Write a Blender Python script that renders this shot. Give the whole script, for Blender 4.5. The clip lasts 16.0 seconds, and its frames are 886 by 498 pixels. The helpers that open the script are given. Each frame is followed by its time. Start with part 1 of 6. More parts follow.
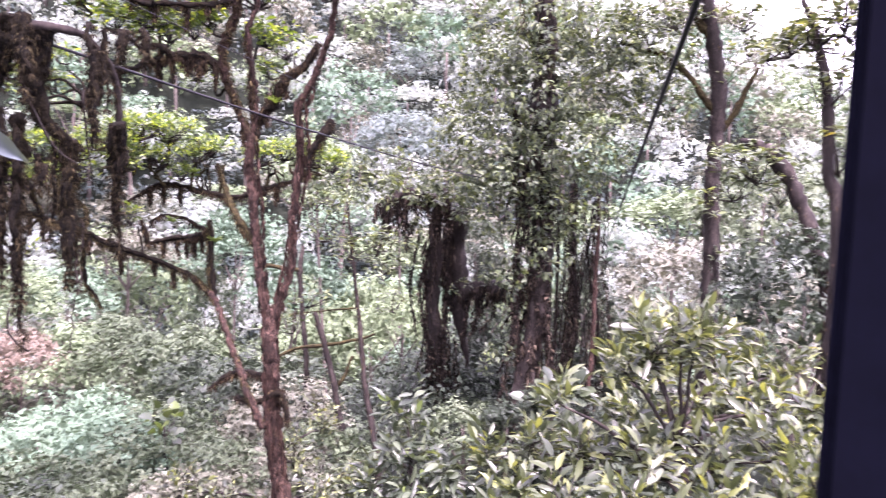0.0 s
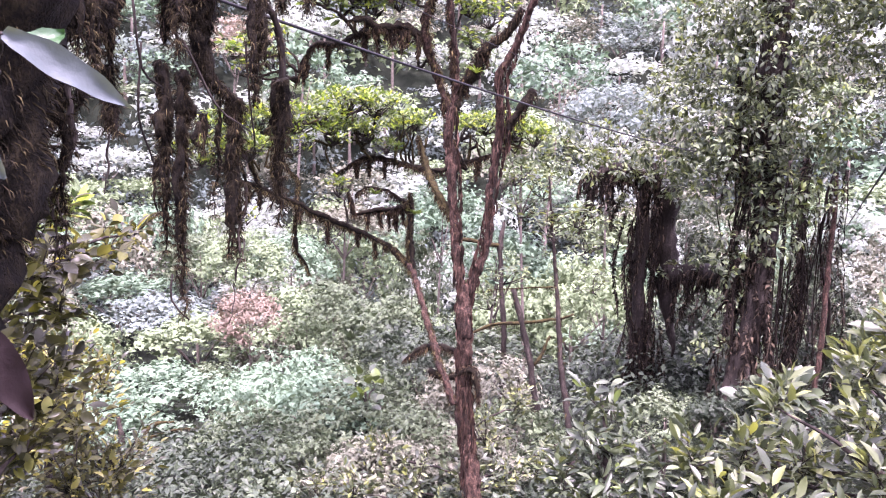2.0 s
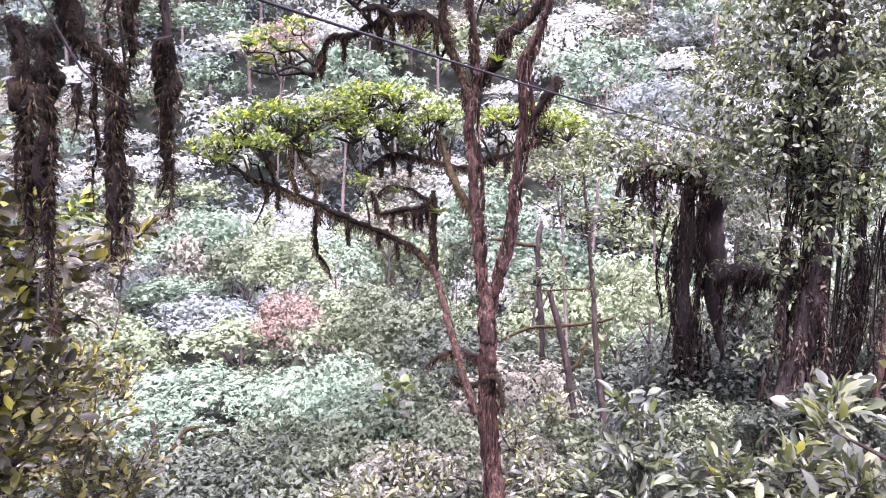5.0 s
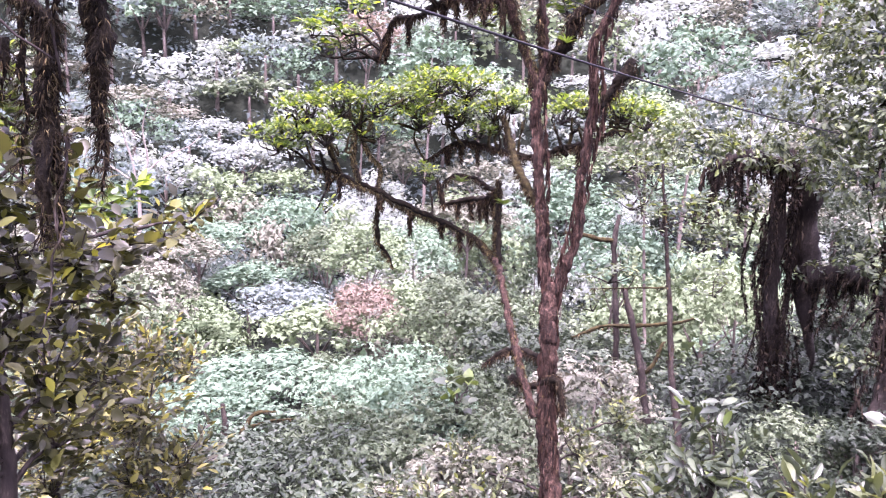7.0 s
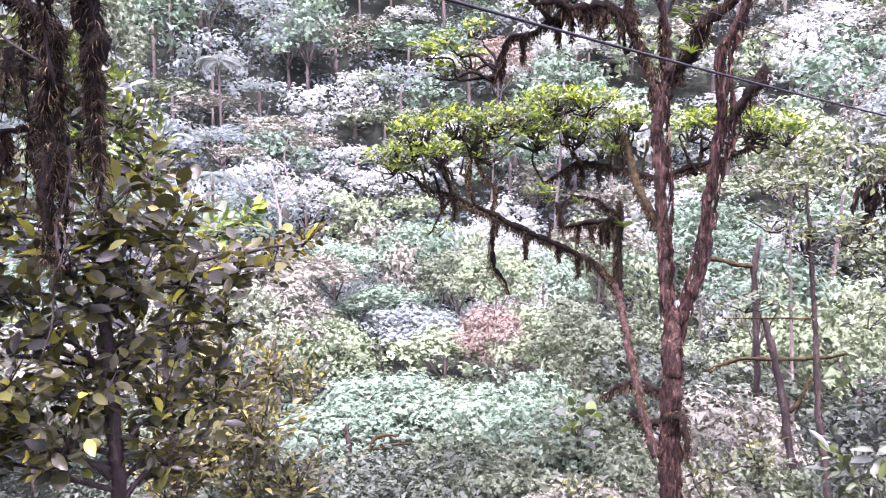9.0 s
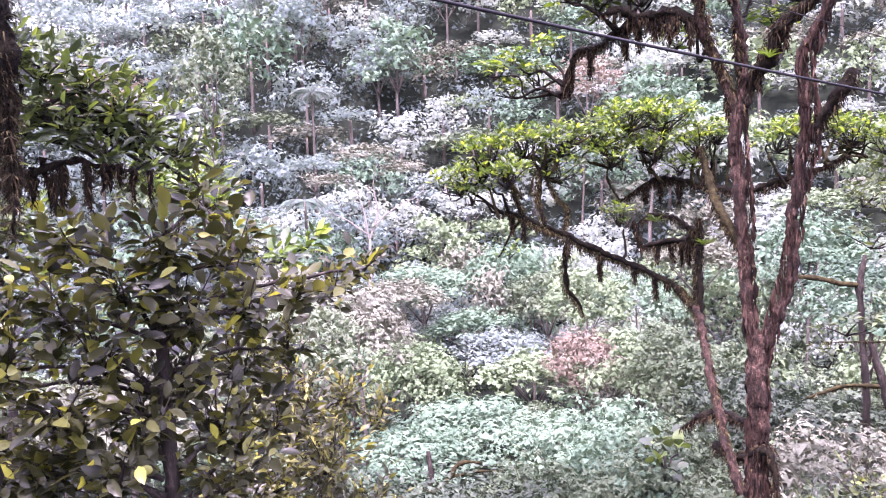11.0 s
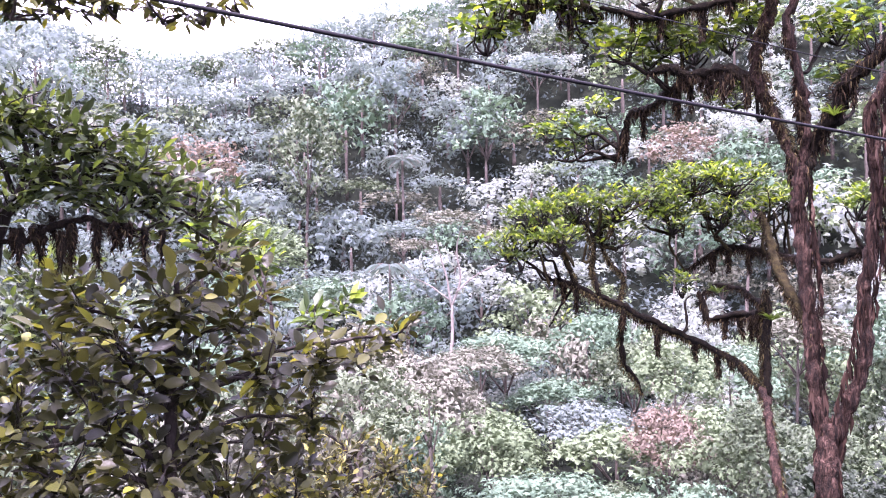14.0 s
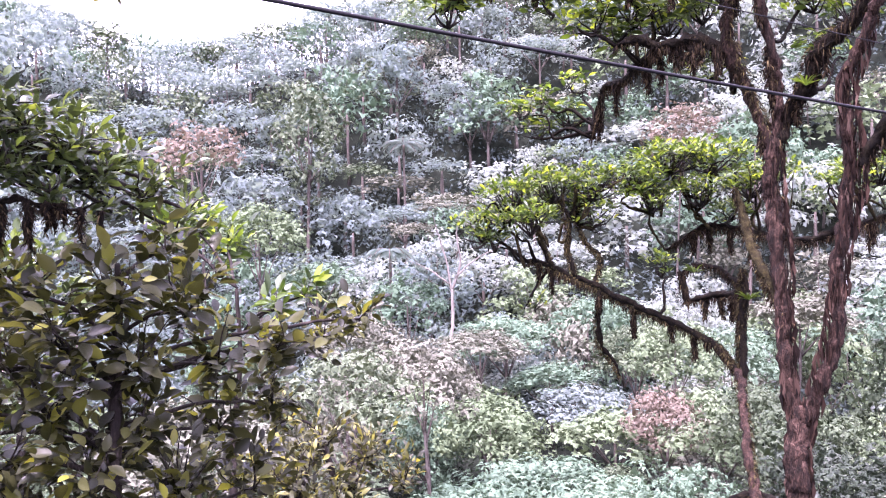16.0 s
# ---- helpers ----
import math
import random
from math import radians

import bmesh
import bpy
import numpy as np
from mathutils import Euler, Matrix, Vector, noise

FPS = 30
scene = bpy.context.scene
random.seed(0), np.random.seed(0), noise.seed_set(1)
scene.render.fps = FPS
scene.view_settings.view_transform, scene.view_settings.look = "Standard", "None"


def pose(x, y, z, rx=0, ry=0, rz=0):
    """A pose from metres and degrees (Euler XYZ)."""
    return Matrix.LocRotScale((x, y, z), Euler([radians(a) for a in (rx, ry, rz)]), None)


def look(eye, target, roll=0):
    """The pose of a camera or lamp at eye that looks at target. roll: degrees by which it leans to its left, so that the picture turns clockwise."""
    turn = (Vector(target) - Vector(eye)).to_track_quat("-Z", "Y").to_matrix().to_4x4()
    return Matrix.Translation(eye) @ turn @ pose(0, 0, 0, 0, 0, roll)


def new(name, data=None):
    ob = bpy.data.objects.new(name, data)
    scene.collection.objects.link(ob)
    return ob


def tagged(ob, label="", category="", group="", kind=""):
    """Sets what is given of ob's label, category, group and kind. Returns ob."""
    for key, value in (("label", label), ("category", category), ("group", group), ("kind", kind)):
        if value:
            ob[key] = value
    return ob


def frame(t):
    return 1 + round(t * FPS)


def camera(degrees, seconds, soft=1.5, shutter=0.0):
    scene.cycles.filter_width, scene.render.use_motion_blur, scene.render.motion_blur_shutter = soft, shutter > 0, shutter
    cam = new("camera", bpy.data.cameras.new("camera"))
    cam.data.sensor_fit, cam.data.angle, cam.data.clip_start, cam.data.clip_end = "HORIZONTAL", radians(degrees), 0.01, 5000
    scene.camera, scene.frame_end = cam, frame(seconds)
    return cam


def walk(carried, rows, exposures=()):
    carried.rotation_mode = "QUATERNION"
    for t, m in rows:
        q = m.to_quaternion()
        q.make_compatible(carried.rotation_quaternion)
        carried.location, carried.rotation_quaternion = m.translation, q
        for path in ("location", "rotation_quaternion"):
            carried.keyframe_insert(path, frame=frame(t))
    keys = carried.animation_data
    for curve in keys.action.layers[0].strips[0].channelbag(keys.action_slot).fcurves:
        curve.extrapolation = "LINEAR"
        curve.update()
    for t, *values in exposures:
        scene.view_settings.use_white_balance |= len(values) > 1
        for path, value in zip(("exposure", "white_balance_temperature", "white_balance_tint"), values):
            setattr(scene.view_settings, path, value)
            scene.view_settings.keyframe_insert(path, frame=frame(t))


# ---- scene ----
cam = camera(61.0, 16.0, soft=1.1, shutter=0.4)
PATH = [
    (0, (1.035, -0.276, -0.284), (0.856, 1.705, -0.495), 1.7),
    (0.5, (1.019, -0.159, -0.305), (0.635, 1.792, -0.523), 2.0),
    (1, (1.011, -0.047, -0.320), (0.480, 1.866, -0.563), 2.2),
    (1.5, (1.026, 0.059, -0.335), (0.388, 1.935, -0.603), 2.0),
    (2, (1.032, 0.177, -0.340), (0.330, 2.028, -0.627), 1.6),
    (2.5, (1.049, 0.291, -0.354), (0.303, 2.123, -0.645), 1.3),
    (3, (1.084, 0.402, -0.361), (0.310, 2.225, -0.639), 1.0),
    (5.5, (1.190, 0.960, -0.435), (0.341, 2.747, -0.727), 0.7),
    (6, (1.213, 1.103, -0.443), (0.327, 2.871, -0.741), 0.9),
    (6.5, (1.221, 1.208, -0.474), (0.273, 2.943, -0.776), 1.0),
    (7, (1.225, 1.316, -0.484), (0.205, 3.008, -0.794), 1.1),
    (7.5, (1.232, 1.429, -0.500), (0.137, 3.075, -0.807), 1.1),
    (8, (1.258, 1.538, -0.516), (0.081, 3.128, -0.808), 0.8),
    (8.5, (1.259, 1.625, -0.525), (0.010, 3.163, -0.796), 0.4),
    (9, (1.252, 1.716, -0.527), (-0.060, 3.205, -0.776), -0.1),
    (11.5, (1.330, 2.229, -0.572), (-0.196, 3.511, -0.731), -2.1),
    (12, (1.332, 2.349, -0.579), (-0.224, 3.599, -0.701), -2.2),
    (12.5, (1.355, 2.448, -0.586), (-0.229, 3.667, -0.673), -2.0),
    (13, (1.372, 2.567, -0.598), (-0.238, 3.752, -0.640), -1.7),
    (13.5, (1.387, 2.680, -0.597), (-0.245, 3.837, -0.611), -1.4),
    (14, (1.398, 2.790, -0.599), (-0.249, 3.924, -0.601), -1.0),
    (14.5, (1.411, 2.906, -0.626), (-0.246, 4.025, -0.630), -0.8),
    (15, (1.431, 3.025, -0.646), (-0.230, 4.140, -0.663), -0.9),
    (15.5, (1.447, 3.143, -0.648), (-0.213, 4.258, -0.678), -1.1),
    (16, (1.455, 3.261, -0.655), (-0.202, 4.379, -0.697), -1.5),
]
walk(cam, [(t, look(eye, target, roll)) for t, eye, target, roll in PATH], [(0, 3.33, 6160, 52), (6, 3.30, 6040, 53), (9, 3.34, 5970, 53), (12, 3.15, 5900, 53), (16, 3.06, 5880, 53)])

# ---------------------------------------------------------------- world, sun and exposure
SUN_EL, SUN_AZ = 70.0, 215.0          # degrees; azimuth to the left of +y
world = bpy.data.worlds.new("overcast")
scene.world = world
world.use_nodes = True
wn, wl = world.node_tree.nodes, world.node_tree.links
sky = wn.new("ShaderNodeTexSky")
sky.sky_type, sky.sun_disc = "NISHITA", False
sky.sun_elevation, sky.sun_rotation = radians(SUN_EL), radians(-SUN_AZ)
sky.air_density, sky.dust_density, sky.ozone_density = 1.0, 4.0, 1.0
cloud = wn.new("ShaderNodeMix")
cloud.data_type = "RGBA"
cloud.inputs["Factor"].default_value = 0.72
wl.new(sky.outputs["Color"], cloud.inputs["A"])
cloud.inputs["B"].default_value = (7.6, 7.7, 8.1, 1)
wl.new(cloud.outputs["Result"], wn["Background"].inputs["Color"])
wn["Background"].inputs["Strength"].default_value = 0.135

sun_data = bpy.data.lights.new("sun", "SUN")
sun_data.energy, sun_data.angle, sun_data.color = 3.0, radians(14), (1.0, 0.96, 0.92)
sun = new("sun", sun_data)
sun_way = Vector((-math.sin(radians(SUN_AZ)) * math.cos(radians(SUN_EL)), math.cos(radians(SUN_AZ)) * math.cos(radians(SUN_EL)), math.sin(radians(SUN_EL))))
sun.matrix_world = look(sun_way * 60, (0, 0, 0))

# ---------------------------------------------------------------- materials


def material(name, build):
    m = bpy.data.materials.new(name)
    m.use_nodes = True
    nodes, links = m.node_tree.nodes, m.node_tree.links
    build(nodes, links, nodes["Principled BSDF"], nodes["Material Output"])
    return m


def ramp(nodes, stops):
    r = nodes.new("ShaderNodeValToRGB")
    while len(r.color_ramp.elements) < len(stops):
        r.color_ramp.elements.new(0.5)
    for e, (p, c) in zip(r.color_ramp.elements, stops):
        e.position, e.color = p, (*c, 1)
    return r


def noise_at(nodes, links, scale, detail=4.0, stretch=(1, 1, 1), rough=0.6):
    tex = nodes.new("ShaderNodeTexNoise")
    tex.inputs["Scale"].default_value, tex.inputs["Detail"].default_value, tex.inputs["Roughness"].default_value = scale, detail, rough
    place, scaled = nodes.new("ShaderNodeNewGeometry"), nodes.new("ShaderNodeVectorMath")
    scaled.operation = "MULTIPLY"
    scaled.inputs[1].default_value = stretch
    links.new(place.outputs["Position"], scaled.inputs[0])
    links.new(scaled.outputs[0], tex.inputs["Vector"])
    return tex


def leaf_material(name, stops, rough=0.42, through_light=0.3, sheen=0.5, per_tree=0.0, blotch=3.0, clump=0.18):
    """Leaf colours run over the stops from leaf to leaf; per_tree shifts the whole crown."""
    spread, wide = (1.08 - clump - per_tree, 1.0) if blotch > 2.5 else (0.34, 1.5)

    def build(nodes, links, bsdf, out):
        geo, info = nodes.new("ShaderNodeNewGeometry"), nodes.new("ShaderNodeObjectInfo")
        tex = noise_at(nodes, links, blotch, 2.0)
        mix = nodes.new("ShaderNodeMath")
        mix.operation = "MULTIPLY_ADD"
        mix.inputs[1].default_value = spread
        links.new(geo.outputs["Random Per Island"], mix.inputs[0])
        shift = nodes.new("ShaderNodeMath")
        shift.operation = "MULTIPLY"
        shift.inputs[1].default_value = per_tree
        links.new(info.outputs["Random"], shift.inputs[0])
        links.new(shift.outputs[0], mix.inputs[2])
        both = nodes.new("ShaderNodeMath")
        both.operation = "MULTIPLY_ADD"
        both.inputs[1].default_value = clump * wide
        links.new(tex.outputs["Fac"], both.inputs[0])
        links.new(mix.outputs[0], both.inputs[2])
        level = nodes.new("ShaderNodeMath")
        level.inputs[1].default_value = 0.5 - 0.5 * (spread + clump * wide + per_tree)
        links.new(both.outputs[0], level.inputs[0])
        col = ramp(nodes, stops)
        links.new(level.outputs[0], col.inputs["Fac"])
        links.new(col.outputs["Color"], bsdf.inputs["Base Color"])
        bsdf.inputs["Roughness"].default_value = rough
        bsdf.inputs["Specular IOR Level"].default_value = sheen
        veins = noise_at(nodes, links, 60 if blotch > 2.5 else 5, 3.0)
        relief = nodes.new("ShaderNodeBump")
        relief.inputs["Strength"].default_value, relief.inputs["Distance"].default_value = (0.25, 0.01) if blotch > 2.5 else (0.5, 0.15)
        links.new(veins.outputs["Fac"], relief.inputs["Height"])
        links.new(relief.outputs[0], bsdf.inputs["Normal"])
        glow = nodes.new("ShaderNodeBsdfTranslucent")
        warm = nodes.new("ShaderNodeMix")
        warm.data_type, warm.blend_type = "RGBA", "MULTIPLY"
        warm.inputs["Factor"].default_value = 1.0
        links.new(col.outputs["Color"], warm.inputs["A"])
        warm.inputs["B"].default_value = (2.0, 1.9, 0.8, 1) if blotch > 2.5 else (1.7, 1.7, 1.3, 1)
        links.new(warm.outputs["Result"], glow.inputs["Color"])
        blend = nodes.new("ShaderNodeMixShader")
        blend.inputs[0].default_value = through_light
        links.new(bsdf.outputs[0], blend.inputs[1])
        links.new(glow.outputs[0], blend.inputs[2])
        links.new(blend.outputs[0], out.inputs["Surface"])

    return material(name, build)


def rough_material(name, stops, scale=6.0, stretch=(1, 1, 1), rough=0.9, bump=0.4, fine=40.0, depth=0.02, sheen=0.3):
    """Bark, moss, soil: two scales of colour and relief."""

    def build(nodes, links, bsdf, out):
        big, small = noise_at(nodes, links, scale, 5.0, stretch), noise_at(nodes, links, fine, 3.0, stretch)
        add = nodes.new("ShaderNodeMath")
        add.operation = "MULTIPLY_ADD"
        add.inputs[1].default_value = 0.45
        links.new(small.outputs["Fac"], add.inputs[0])
        half = nodes.new("ShaderNodeMath")
        half.operation = "MULTIPLY"
        half.inputs[1].default_value = 0.6
        links.new(big.outputs["Fac"], half.inputs[0])
        links.new(half.outputs[0], add.inputs[2])
        col = ramp(nodes, stops)
        links.new(add.outputs[0], col.inputs["Fac"])
        links.new(col.outputs["Color"], bsdf.inputs["Base Color"])
        bsdf.inputs["Roughness"].default_value = rough
        bsdf.inputs["Specular IOR Level"].default_value = sheen
        b = nodes.new("ShaderNodeBump")
        b.inputs["Strength"].default_value, b.inputs["Distance"].default_value = bump, depth
        links.new(add.outputs[0], b.inputs["Height"])
        links.new(b.outputs[0], bsdf.inputs["Normal"])

    return material(name, build)


def island_material(name, stops, rough=0.9):
    """Strands and dead leaves: a colour for each strand."""

    def build(nodes, links, bsdf, out):
        geo = nodes.new("ShaderNodeNewGeometry")
        col = ramp(nodes, stops)
        links.new(geo.outputs["Random Per Island"], col.inputs["Fac"])
        links.new(col.outputs["Color"], bsdf.inputs["Base Color"])
        bsdf.inputs["Roughness"].default_value = rough
        bsdf.inputs["Specular IOR Level"].default_value = 0.1

    return material(name, build)


BARK_RED = rough_material("red_brown_flaking_bark", [(0.38, (0.0035, 0.0025, 0.0018)), (0.49, (0.013, 0.0078, 0.0054)), (0.58, (0.036, 0.0205, 0.0145)), (0.7, (0.095, 0.062, 0.046))], 22, (1, 1, 0.28), 0.9, 1.0, 90, 0.05, 0.12)
BARK_DARK = rough_material("dark_damp_bark", [(0.35, (0.005, 0.004, 0.0035)), (0.55, (0.015, 0.012, 0.01)), (0.72, (0.055, 0.045, 0.037))], 7, (1, 1, 0.3), 0.85, 0.8, 50, 0.02, 0.12)
BARK_PALE = rough_material("pale_grey_bark", [(0.3, (0.08, 0.072, 0.06)), (0.55, (0.16, 0.145, 0.122)), (0.75, (0.26, 0.24, 0.21))], 3, (1, 1, 0.3), 0.85, 0.5, 20, 0.02)
BARK_FAR = rough_material("grey_brown_bark", [(0.3, (0.02, 0.017, 0.014)), (0.55, (0.07, 0.058, 0.048)), (0.75, (0.18, 0.155, 0.13))], 2, (1, 1, 0.3), 0.85, 0.5, 15, 0.02)
MOSS = rough_material("brown_moss", [(0.35, (0.0012, 0.001, 0.0008)), (0.5, (0.0038, 0.003, 0.002)), (0.7, (0.016, 0.0125, 0.0065))], 20, (1, 1, 0.6), 1.0, 1.0, 150, 0.02, 0.1)
MOSS_GREEN = rough_material("olive_moss", [(0.35, (0.005, 0.004, 0.0025)), (0.5, (0.016, 0.013, 0.006)), (0.7, (0.05, 0.042, 0.015))], 18, (1, 1, 1), 1.0, 1.0, 130, 0.02, 0.1)
HAIR = island_material("moss_strands", [(0.0, (0.004, 0.003, 0.002)), (0.5, (0.012, 0.008, 0.005)), (0.88, (0.032, 0.022, 0.011)), (1.0, (0.08, 0.062, 0.028))], 1.0)
HAIR_NEAR = island_material("fine_brown_moss", [(0.0, (0.002, 0.0016, 0.001)), (0.5, (0.007, 0.0055, 0.0032)), (0.82, (0.02, 0.0155, 0.008)), (1.0, (0.075, 0.062, 0.03))], 1.0)
HAIR_OLIVE = island_material("olive_moss_strands", [(0.0, (0.006, 0.005, 0.003)), (0.5, (0.022, 0.017, 0.008)), (1.0, (0.09, 0.075, 0.028))], 1.0)
DEAD = island_material("dead_vine_leaves", [(0.0, (0.003, 0.0024, 0.0018)), (0.5, (0.0105, 0.008, 0.0058)), (0.85, (0.032, 0.024, 0.017)), (1.0, (0.1, 0.078, 0.052))])
VINE = rough_material("grey_brown_vine", [(0.35, (0.0028, 0.0022, 0.0018)), (0.55, (0.0105, 0.0082, 0.0064)), (0.72, (0.038, 0.029, 0.023))], 6, (1, 1, 0.2), 0.9, 0.6, 40, 0.02, 0.08)
SOIL = rough_material("leaf_litter_soil", [(0.3, (0.003, 0.0045, 0.003)), (0.55, (0.009, 0.012, 0.008)), (0.75, (0.024, 0.029, 0.02))], 0.8, (1, 1, 1), 1.0, 0.8, 9, 0.08, 0.1)
CABLE = rough_material("black_steel_cable", [(0.3, (0.004, 0.004, 0.005)), (0.7, (0.012, 0.012, 0.014))], 80, (1, 1, 1), 0.8, 0.3, 400, 0.002, 0.15)
POST = rough_material("navy_painted_steel", [(0.3, (0.0008, 0.0009, 0.002)), (0.7, (0.0016, 0.0018, 0.004))], 30, (1, 1, 1), 0.95, 0.1, 200, 0.001, 0.02)

L_CROWN = leaf_material("bright_green_leaf", [(0.0, (0.01, 0.02, 0.006)), (0.45, (0.03, 0.055, 0.011)), (0.78, (0.075, 0.12, 0.017)), (1.0, (0.24, 0.3, 0.03))], 0.4, 0.4)
L_BUSH = leaf_material("dark_glossy_leaf", [(0.0, (0.005, 0.006, 0.0028)), (0.45, (0.02, 0.022, 0.009)), (0.74, (0.044, 0.046, 0.018)), (0.9, (0.085, 0.092, 0.02)), (1.0, (0.25, 0.25, 0.04))], 0.38, 0.42, 0.28)
L_BUSHG = leaf_material("green_and_dark_leaf", [(0.0, (0.011, 0.018, 0.008)), (0.5, (0.03, 0.045, 0.016)), (0.82, (0.06, 0.092, 0.024)), (1.0, (0.17, 0.22, 0.035))], 0.32, 0.32, 0.55)
L_OLIVE = leaf_material("olive_yellow_leaf", [(0.0, (0.01, 0.012, 0.005)), (0.45, (0.034, 0.036, 0.014)), (0.78, (0.075, 0.078, 0.026)), (1.0, (0.22, 0.21, 0.045))], 0.42, 0.35, 0.35)
L_RIGHT = leaf_material("broad_pale_glossy_leaf", [(0.0, (0.012, 0.018, 0.009)), (0.5, (0.034, 0.046, 0.022)), (0.84, (0.072, 0.088, 0.038)), (0.96, (0.14, 0.16, 0.042)), (1.0, (0.3, 0.2, 0.045))], 0.36, 0.3, 0.45)
L_IVY = leaf_material("ivy_leaf", [(0.0, (0.011, 0.018, 0.009)), (0.5, (0.036, 0.051, 0.026)), (0.85, (0.075, 0.098, 0.048)), (1.0, (0.15, 0.19, 0.06))], 0.5, 0.25, 0.3)
L_LONG = leaf_material("long_drooping_leaf", [(0.0, (0.012, 0.019, 0.011)), (0.5, (0.028, 0.04, 0.023)), (0.9, (0.06, 0.078, 0.042)), (1.0, (0.12, 0.18, 0.035))], 0.42, 0.22, 0.38)
S_MINT = leaf_material("mint_foliage", [(0.0, (0.02, 0.042, 0.024)), (0.4, (0.074, 0.12, 0.077)), (1.0, (0.152, 0.217, 0.142))], 0.55, 0.15, 0.1, 0.2, 0.8, 0.45)
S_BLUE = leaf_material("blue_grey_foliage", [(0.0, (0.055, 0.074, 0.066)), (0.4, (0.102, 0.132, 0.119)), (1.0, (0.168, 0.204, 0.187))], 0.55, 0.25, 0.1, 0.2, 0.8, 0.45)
S_PINK = leaf_material("dry_pink_foliage", [(0.0, (0.055, 0.046, 0.034)), (0.5, (0.122, 0.098, 0.074)), (1.0, (0.2, 0.166, 0.128))], 0.55, 0.2, 0.12, 0.2, 0.8, 0.45)
S_LIME = leaf_material("yellow_green_foliage", [(0.0, (0.03, 0.048, 0.022)), (0.4, (0.09, 0.126, 0.066)), (1.0, (0.175, 0.225, 0.125))], 0.55, 0.12, 0.1, 0.2, 0.8, 0.45)
S_GREY = leaf_material("grey_green_foliage", [(0.0, (0.007, 0.012, 0.006)), (0.4, (0.043, 0.063, 0.032)), (0.75, (0.106, 0.135, 0.079)), (1.0, (0.2, 0.23, 0.145))], 0.5, 0.12, 0.2, 0.2, 0.8, 0.45)
# bright haze over the slope is painted into this pale leaf colour
S_HAZE_PALE = leaf_material("silvery_pale_foliage", [(0.0, (0.13, 0.16, 0.15)), (0.4, (0.195, 0.226, 0.212)), (1.0, (0.262, 0.29, 0.272))], 0.55, 0.42, 0.1, 0.2, 0.8, 0.45)
S_TAN = leaf_material("tan_flowering_foliage", [(0.0, (0.025, 0.028, 0.017)), (0.4, (0.085, 0.092, 0.064)), (1.0, (0.19, 0.19, 0.146))], 0.55, 0.1, 0.12, 0.2, 0.8, 0.45)
# lighter, bluer and flatter than real leaves: distance haze put into the colour
S_HAZE_WOOD = leaf_material("mixed_forest_foliage", [(0.0, (0.062, 0.088, 0.085)), (0.5, (0.108, 0.142, 0.137)), (1.0, (0.156, 0.193, 0.187))], 0.6, 0.42, 0.08, 0.4, 1.6, 0.45)
# darker than the crowns' foliage, to paint shadowed gaps between them
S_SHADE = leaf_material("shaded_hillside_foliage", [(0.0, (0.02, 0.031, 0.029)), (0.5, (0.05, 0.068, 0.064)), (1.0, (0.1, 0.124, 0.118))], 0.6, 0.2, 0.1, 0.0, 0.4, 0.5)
# leaf colour darkened to paint the shade under and between crowns
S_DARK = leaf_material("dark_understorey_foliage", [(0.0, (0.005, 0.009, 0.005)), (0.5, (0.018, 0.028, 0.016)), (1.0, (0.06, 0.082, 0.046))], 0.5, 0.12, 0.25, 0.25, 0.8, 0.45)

# ---------------------------------------------------------------- mesh helpers
rng = np.random.default_rng(7)


def raw_mesh(name, verts, faces, smooth=False):
    """A mesh from arrays; all faces have as many corners."""
    verts, faces = np.asarray(verts, np.float32), np.asarray(faces, np.int32)
    me = bpy.data.meshes.new(name)
    count, k = faces.shape
    me.vertices.add(len(verts))
    me.vertices.foreach_set("co", verts.ravel())
    me.loops.add(count * k)
    me.loops.foreach_set("vertex_index", faces.ravel())
    me.polygons.add(count)
    me.polygons.foreach_set("loop_start", np.arange(0, count * k, k, dtype=np.int32))
    me.polygons.foreach_set("use_smooth", np.full(count, smooth))
    me.update(calc_edges=True)
    return me


def part(name, me, mat, parent=None, label=""):
    ob = new(name, me)
    if mat and not me.materials:
        me.materials.append(mat)
    if parent:
        ob.parent = parent
    return tagged(ob, label=label)


def thing(name, at, label, category, group="", kind=""):
    ob = new(name)
    ob.location, ob.empty_display_size = at, 0.2
    return tagged(ob, label, category, group, kind)


def under(parent, me):
    """Shift a mesh given in world places to its parent's base."""
    me.transform(Matrix.Translation(-Vector(parent.location)))
    return me


def spline(points, step=0.12):
    """A smooth line through the points (x, y, z, radius)."""
    p = np.asarray(points, float)
    p = np.vstack([2 * p[0] - p[1], p, 2 * p[-1] - p[-2]])
    out = []
    for a, b, c, d in zip(p[:-3], p[1:-2], p[2:-1], p[3:]):
        n = max(2, int(np.linalg.norm(c[:3] - b[:3]) / step))
        for u in np.arange(n) / n:
            out.append(0.5 * (2 * b + (c - a) * u + (2 * a - 5 * b + 4 * c - d) * u * u + (3 * b - a - 3 * c + d) * u ** 3))
    out.append(p[-2])
    return np.array(out)


